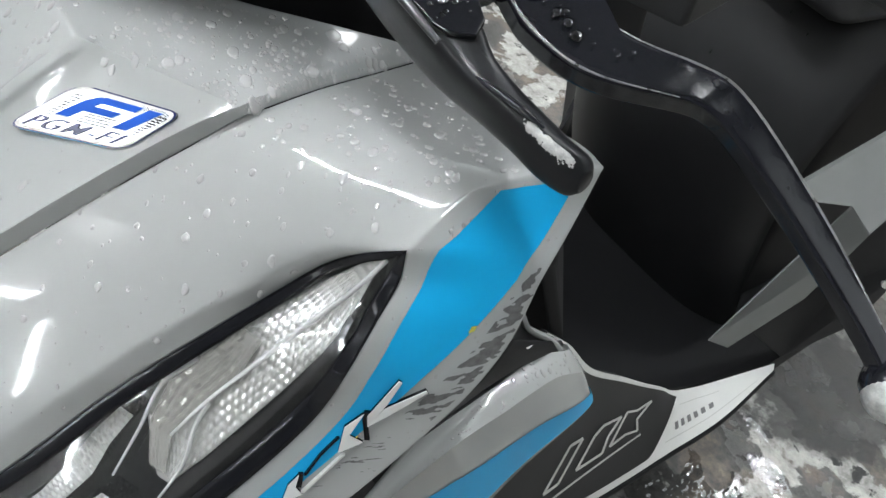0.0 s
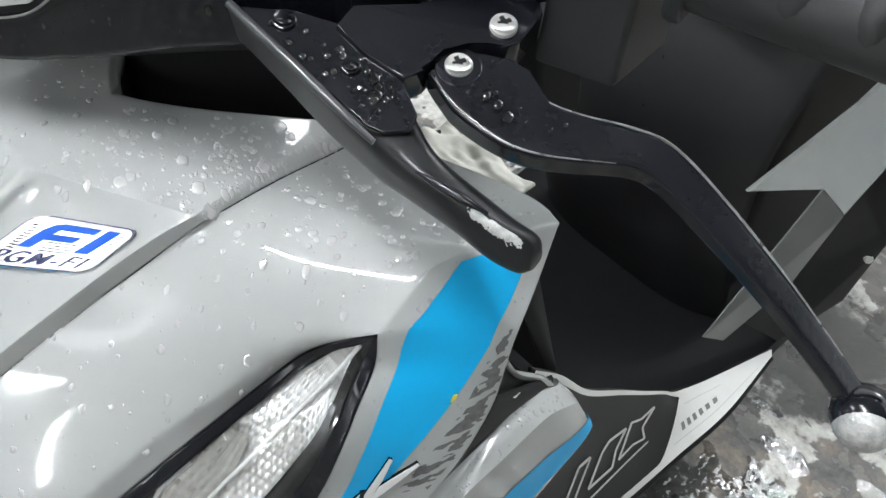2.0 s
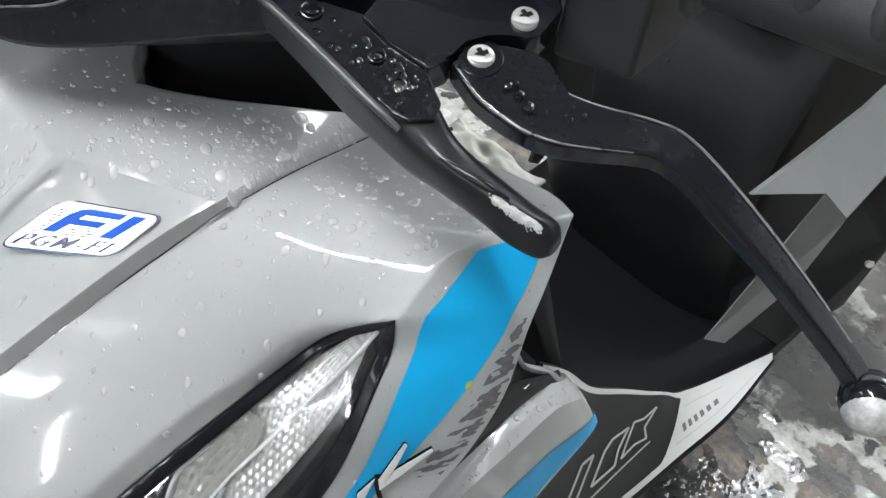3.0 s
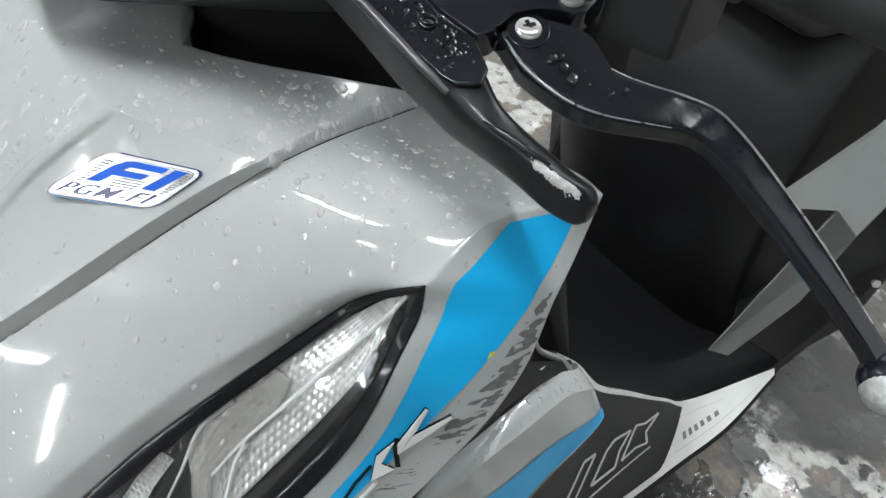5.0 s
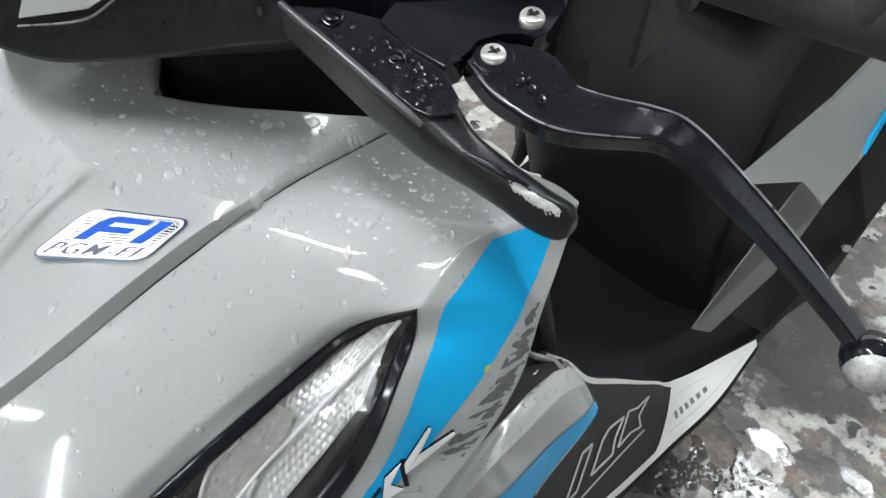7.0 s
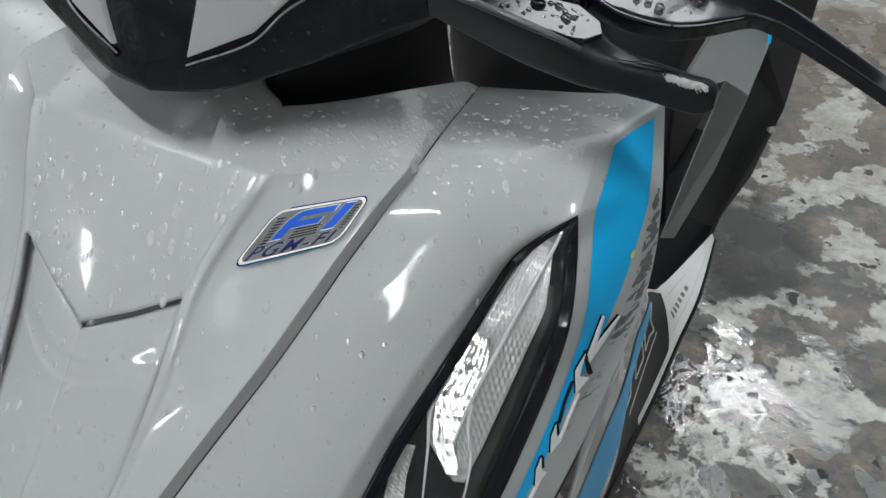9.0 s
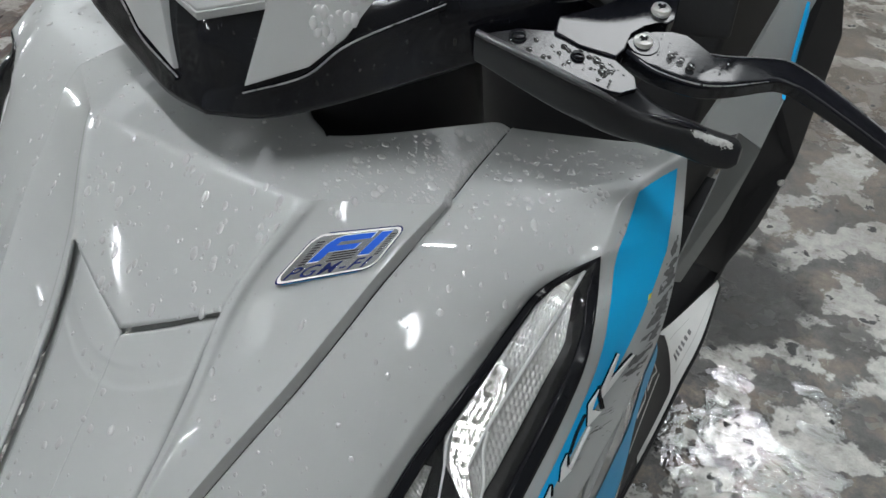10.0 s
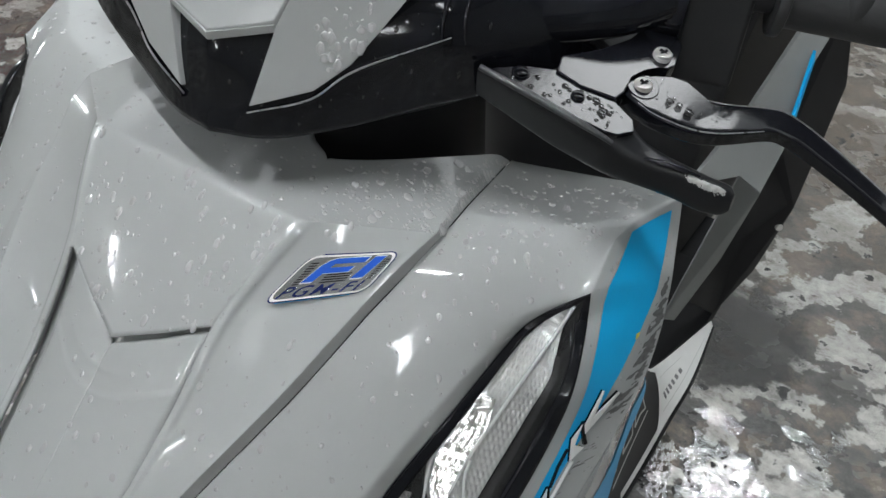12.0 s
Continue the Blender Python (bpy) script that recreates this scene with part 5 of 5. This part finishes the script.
for sign in (1, -1):
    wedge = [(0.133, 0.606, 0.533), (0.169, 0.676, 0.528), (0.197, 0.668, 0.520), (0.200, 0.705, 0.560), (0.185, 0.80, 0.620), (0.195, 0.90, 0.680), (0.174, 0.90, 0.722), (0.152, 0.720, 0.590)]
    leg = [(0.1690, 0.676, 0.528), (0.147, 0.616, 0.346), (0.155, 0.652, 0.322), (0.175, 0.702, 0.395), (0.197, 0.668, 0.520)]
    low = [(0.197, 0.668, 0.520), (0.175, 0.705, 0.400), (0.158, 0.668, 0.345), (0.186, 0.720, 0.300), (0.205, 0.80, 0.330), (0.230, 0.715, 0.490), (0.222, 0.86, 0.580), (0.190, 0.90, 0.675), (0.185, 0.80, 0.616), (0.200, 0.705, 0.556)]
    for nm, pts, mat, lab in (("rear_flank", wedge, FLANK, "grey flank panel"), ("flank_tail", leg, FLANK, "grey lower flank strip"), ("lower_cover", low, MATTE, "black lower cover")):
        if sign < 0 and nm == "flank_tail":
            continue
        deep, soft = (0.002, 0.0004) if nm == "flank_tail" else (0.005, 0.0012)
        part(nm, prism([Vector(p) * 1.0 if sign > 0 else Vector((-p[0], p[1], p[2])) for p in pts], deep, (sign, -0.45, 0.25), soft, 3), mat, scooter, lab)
    part("flank_stripe", prism([Vector((sign * x, y, z)) for x, y, z in ((0.2005, 0.708, 0.562), (0.1865, 0.80, 0.622), (0.184, 0.80, 0.634), (0.197, 0.715, 0.574))], 0.004, (sign, -0.45, 0.25)), BLUE, scooter, "sky-blue stripe decal")

part("bolt", rod((0.2170, 0.7240, 0.4560), (0.2235, 0.7160, 0.4580), 0.0042, 16, 0.001), STEEL, scooter, "bright bolt head")

# wheels that carry it
for y0 in (0.12, 1.36):
    wheel = new("wheel")
    wheel.parent = scooter
    wheel["label"] = "black tyre on a cast black rim"
    bm = bmesh.new()
    ring = []
    for k in range(48):
        a = 2 * math.pi * k / 48
        row = []
        for l in range(12):
            b = 2 * math.pi * l / 12
            rr = 0.235 + 0.04 * math.cos(b)
            row.append(bm.verts.new((0.045 * math.sin(b), y0 + rr * math.cos(a), 0.275 + rr * math.sin(a))))
        ring.append(row)
    for k in range(48):
        for l in range(12):
            bm.faces.new((ring[k][l], ring[k][(l + 1) % 12], ring[(k + 1) % 48][(l + 1) % 12], ring[(k + 1) % 48][l]))
    part("tyre", bm, RUBBER, wheel)
    part("rim", joined(rod((-0.03, y0, 0.275), (0.03, y0, 0.275), 0.05, 24), *[rod((0, y0, 0.275), (0, y0 + 0.2 * math.cos(a), 0.275 + 0.2 * math.sin(a)), 0.014, 10) for a in [k * math.pi * 2 / 5 for k in range(5)]]), GLOSS, wheel)


# crumpled pale rag in the pocket behind the shoulder
def rag():
    bm = bmesh.new()
    bmesh.ops.create_grid(bm, x_segments=40, y_segments=40, size=1.0)
    for v in bm.verts:
        x, y = v.co.x, v.co.y
        h = noise.noise(Vector((x * 1.7, y * 1.7, 0.3))) * 0.012 + noise.noise(Vector((x * 4.5, y * 4.5, 2.3))) * 0.005
        v.co = Vector((0.095 + 0.037 * x, 0.285 + 0.022 * y, 0.691 + h * 0.45))
    return tagged(thicken(part("rag", bm, RAG), 0.002), "pale stained crumpled rag in the scooter's pocket", "rag")


rag()
part("glove_pocket", box((0.056, 0.262, 0.64), (0.134, 0.306, 0.688), 0.004), DARK, scooter, "black glove pocket")


# ---- water drops ----
def droplets(specs, seed, mat, label):
    """Beads of water on sheets: (sheet, count, u range, v range, smallest, largest, toward)."""
    rng = random.Random(seed)
    verts, faces = [], []
    for g, count, (u0, u1), (v0, v1), r0, r1, toward in specs:
        n = outward(g, toward)
        for _ in range(count):
            u, v = rng.uniform(u0, u1), rng.uniform(v0, v1)
            r = r0 + (r1 - r0) * rng.random() ** 3
            c, nn = Vector(on_grid(g, u, v)), Vector(on_grid(n, u, v)).normalized()
            down = Vector((0, 0, -1)) - nn * -nn.z
            down = down.normalized() if down.length > 1e-4 else Vector((1, 0, 0))
            side = nn.cross(down)
            stretch = rng.uniform(1.0, 1.9) if nn.z < 0.85 else rng.uniform(0.95, 1.15)
            k = len(verts)
            hgt = rng.uniform(0.26, 0.45)
            wob = [1 + rng.uniform(-0.15, 0.15) for _ in range(10)]
            for ring, (rad, up) in enumerate(((1.0, -0.08), (0.96, 0.45), (0.7, 0.85))):
                for s in range(10):
                    a = 2 * math.pi * s / 10
                    verts.append(c + (side * math.cos(a) + down * math.sin(a) * stretch) * r * rad * wob[s] + nn * r * hgt * up)
            verts.append(c + nn * r * hgt)
            for ring in range(2):
                for s in range(10):
                    t = (s + 1) % 10
                    faces.append((k + ring * 10 + s, k + ring * 10 + t, k + ring * 10 + 10 + t, k + ring * 10 + 10 + s))
            for s in range(10):
                faces.append((k + 20 + s, k + 20 + (s + 1) % 10, k + 30))
    me = bpy.data.meshes.new("water_drops")
    me.from_pydata([tuple(v) for v in verts], [], faces)
    me.materials.append(mat)
    for p in me.polygons:
        p.use_smooth = True
    return tagged(new("water_drops", me), label, "water drops", kind="stuff")


def quad_grid(pts, n=12):
    a, b, c, d = pts
    return coons(lines([a, b], n), lines([d, c], n), lines([a, d], n), lines([b, c], n))


plate_g = quad_grid([PLATE[0], PLATE[2], PLATE[5], PLATE[7]])
blade_g = quad_grid([(0.196, 0.160, 0.8552), (0.236, 0.170, 0.8492), (0.236, 0.186, 0.8533), (0.198, 0.178, 0.8603)])
hood_n = Vector(face_n).normalized()
hood_g = quad_grid([tuple(Vector(p) + hood_n * 0.0027) for p in ((0.0655, 0.0810, 0.8450), (0.0800, 0.0928, 0.8610), (0.1040, 0.1140, 0.9040), (0.0610, 0.0868, 0.9040))])
SKY = (0.35, -0.2, 2.5)
shelf_b, shelf_c = half[1], half[0]
droplets([(shelf_b, 380, (0.05, 1), (0.0, 0.95), 0.0003, 0.0014, SKY), (shelf_b, 18, (0.1, 0.98), (0.0, 0.9), 0.0016, 0.0033, SKY), (shelf_b, 120, (0.62, 0.985), (0.0, 0.55), 0.0003, 0.0011, SKY), (shelf_b, 10, (0.6, 0.97), (0.2, 0.8), 0.0016, 0.0028, SKY), (shelf_c, 60, (0, 1), (0.02, 0.9), 0.0004, 0.0018, SKY), (top_g, 170, (0.02, 0.95), (0.03, 0.34), 0.0003, 0.0020, FRONT)], 5, WATER_PALE, "small pale water drops beaded on the fairing shelf")
droplets([(top_g, 16, (0.02, 0.9), (0.03, 0.3), 0.0014, 0.0028, FRONT),
          (mirrored(shelf_b), 60, (0.05, 1), (0.0, 0.9), 0.0004, 0.002, SKY), (mirrored(shelf_c), 40, (0, 1), (0.02, 0.9), 0.0004, 0.0018, SKY),
          (top_g, 160, (0.02, 0.95), (0.03, 0.36), 0.0003, 0.0018, FRONT), (top_g, 150, (0.02, 0.95), (0.36, 0.9), 0.0004, 0.0018, FRONT),
          (badge_face, 70, (0.02, 0.98), (0.0, 0.9), 0.0004, 0.0018, FRONT), (front_centre, 85, (0, 1), (0, 1), 0.0005, 0.0020, FRONT),
          (mirrored(front_centre), 85, (0, 1), (0, 1), 0.0005, 0.0020, FRONT), (nose_panel, 45, (0, 1), (0.02, 0.7), 0.0005, 0.002, FRONT),
          (mirrored(nose_panel), 45, (0, 1), (0.02, 0.7), 0.0005, 0.002, FRONT), (far_side(top_g), 260, (0.02, 0.95), (0.05, 0.8), 0.0005, 0.0024, FRONT),
          (mirrored(badge_face), 50, (0.02, 0.98), (0.0, 0.9), 0.0004, 0.0018, FRONT), (flank_g, 60, (0.02, 0.95), (0.0, 0.5), 0.0003, 0.0012, FRONT),
          (hood_g, 55, (0.05, 0.9), (0.05, 0.95), 0.0006, 0.0022, FRONT), (cowl_up, 60, (0.0, 0.7), (0.05, 0.95), 0.0005, 0.0018, FRONT), (far_side(flank_g), 20, (0.02, 0.95), (0.0, 0.5), 0.0003, 0.0012, FRONT)], 7, WATER, "small clear water drops beaded on the grey fairing")
droplets([(plate_g, 46, (0.08, 0.97), (0.12, 0.95), 0.0004, 0.0016, SKY), (plate_g, 14, (0.08, 0.95), (0.15, 0.9), 0.0012, 0.0022, SKY), (blade_g, 14, (0.05, 0.95), (0.05, 0.95), 0.0004, 0.0012, SKY), (blade_g, 3, (0.2, 0.8), (0.1, 0.5), 0.0016, 0.0026, SKY),
          (cover_r, 130, (0.05, 0.8), (0.05, 0.95), 0.0003, 0.0012, FRONT), (cover_l, 50, (0.05, 0.8), (0.05, 0.95), 0.0003, 0.0012, FRONT), (belly_g, 9, (0.3, 0.95), (0.5, 0.95), 0.0008, 0.0016, FRONT)], 8, WATER_CLEAR, "clear water drops beaded on the black levers and hood")
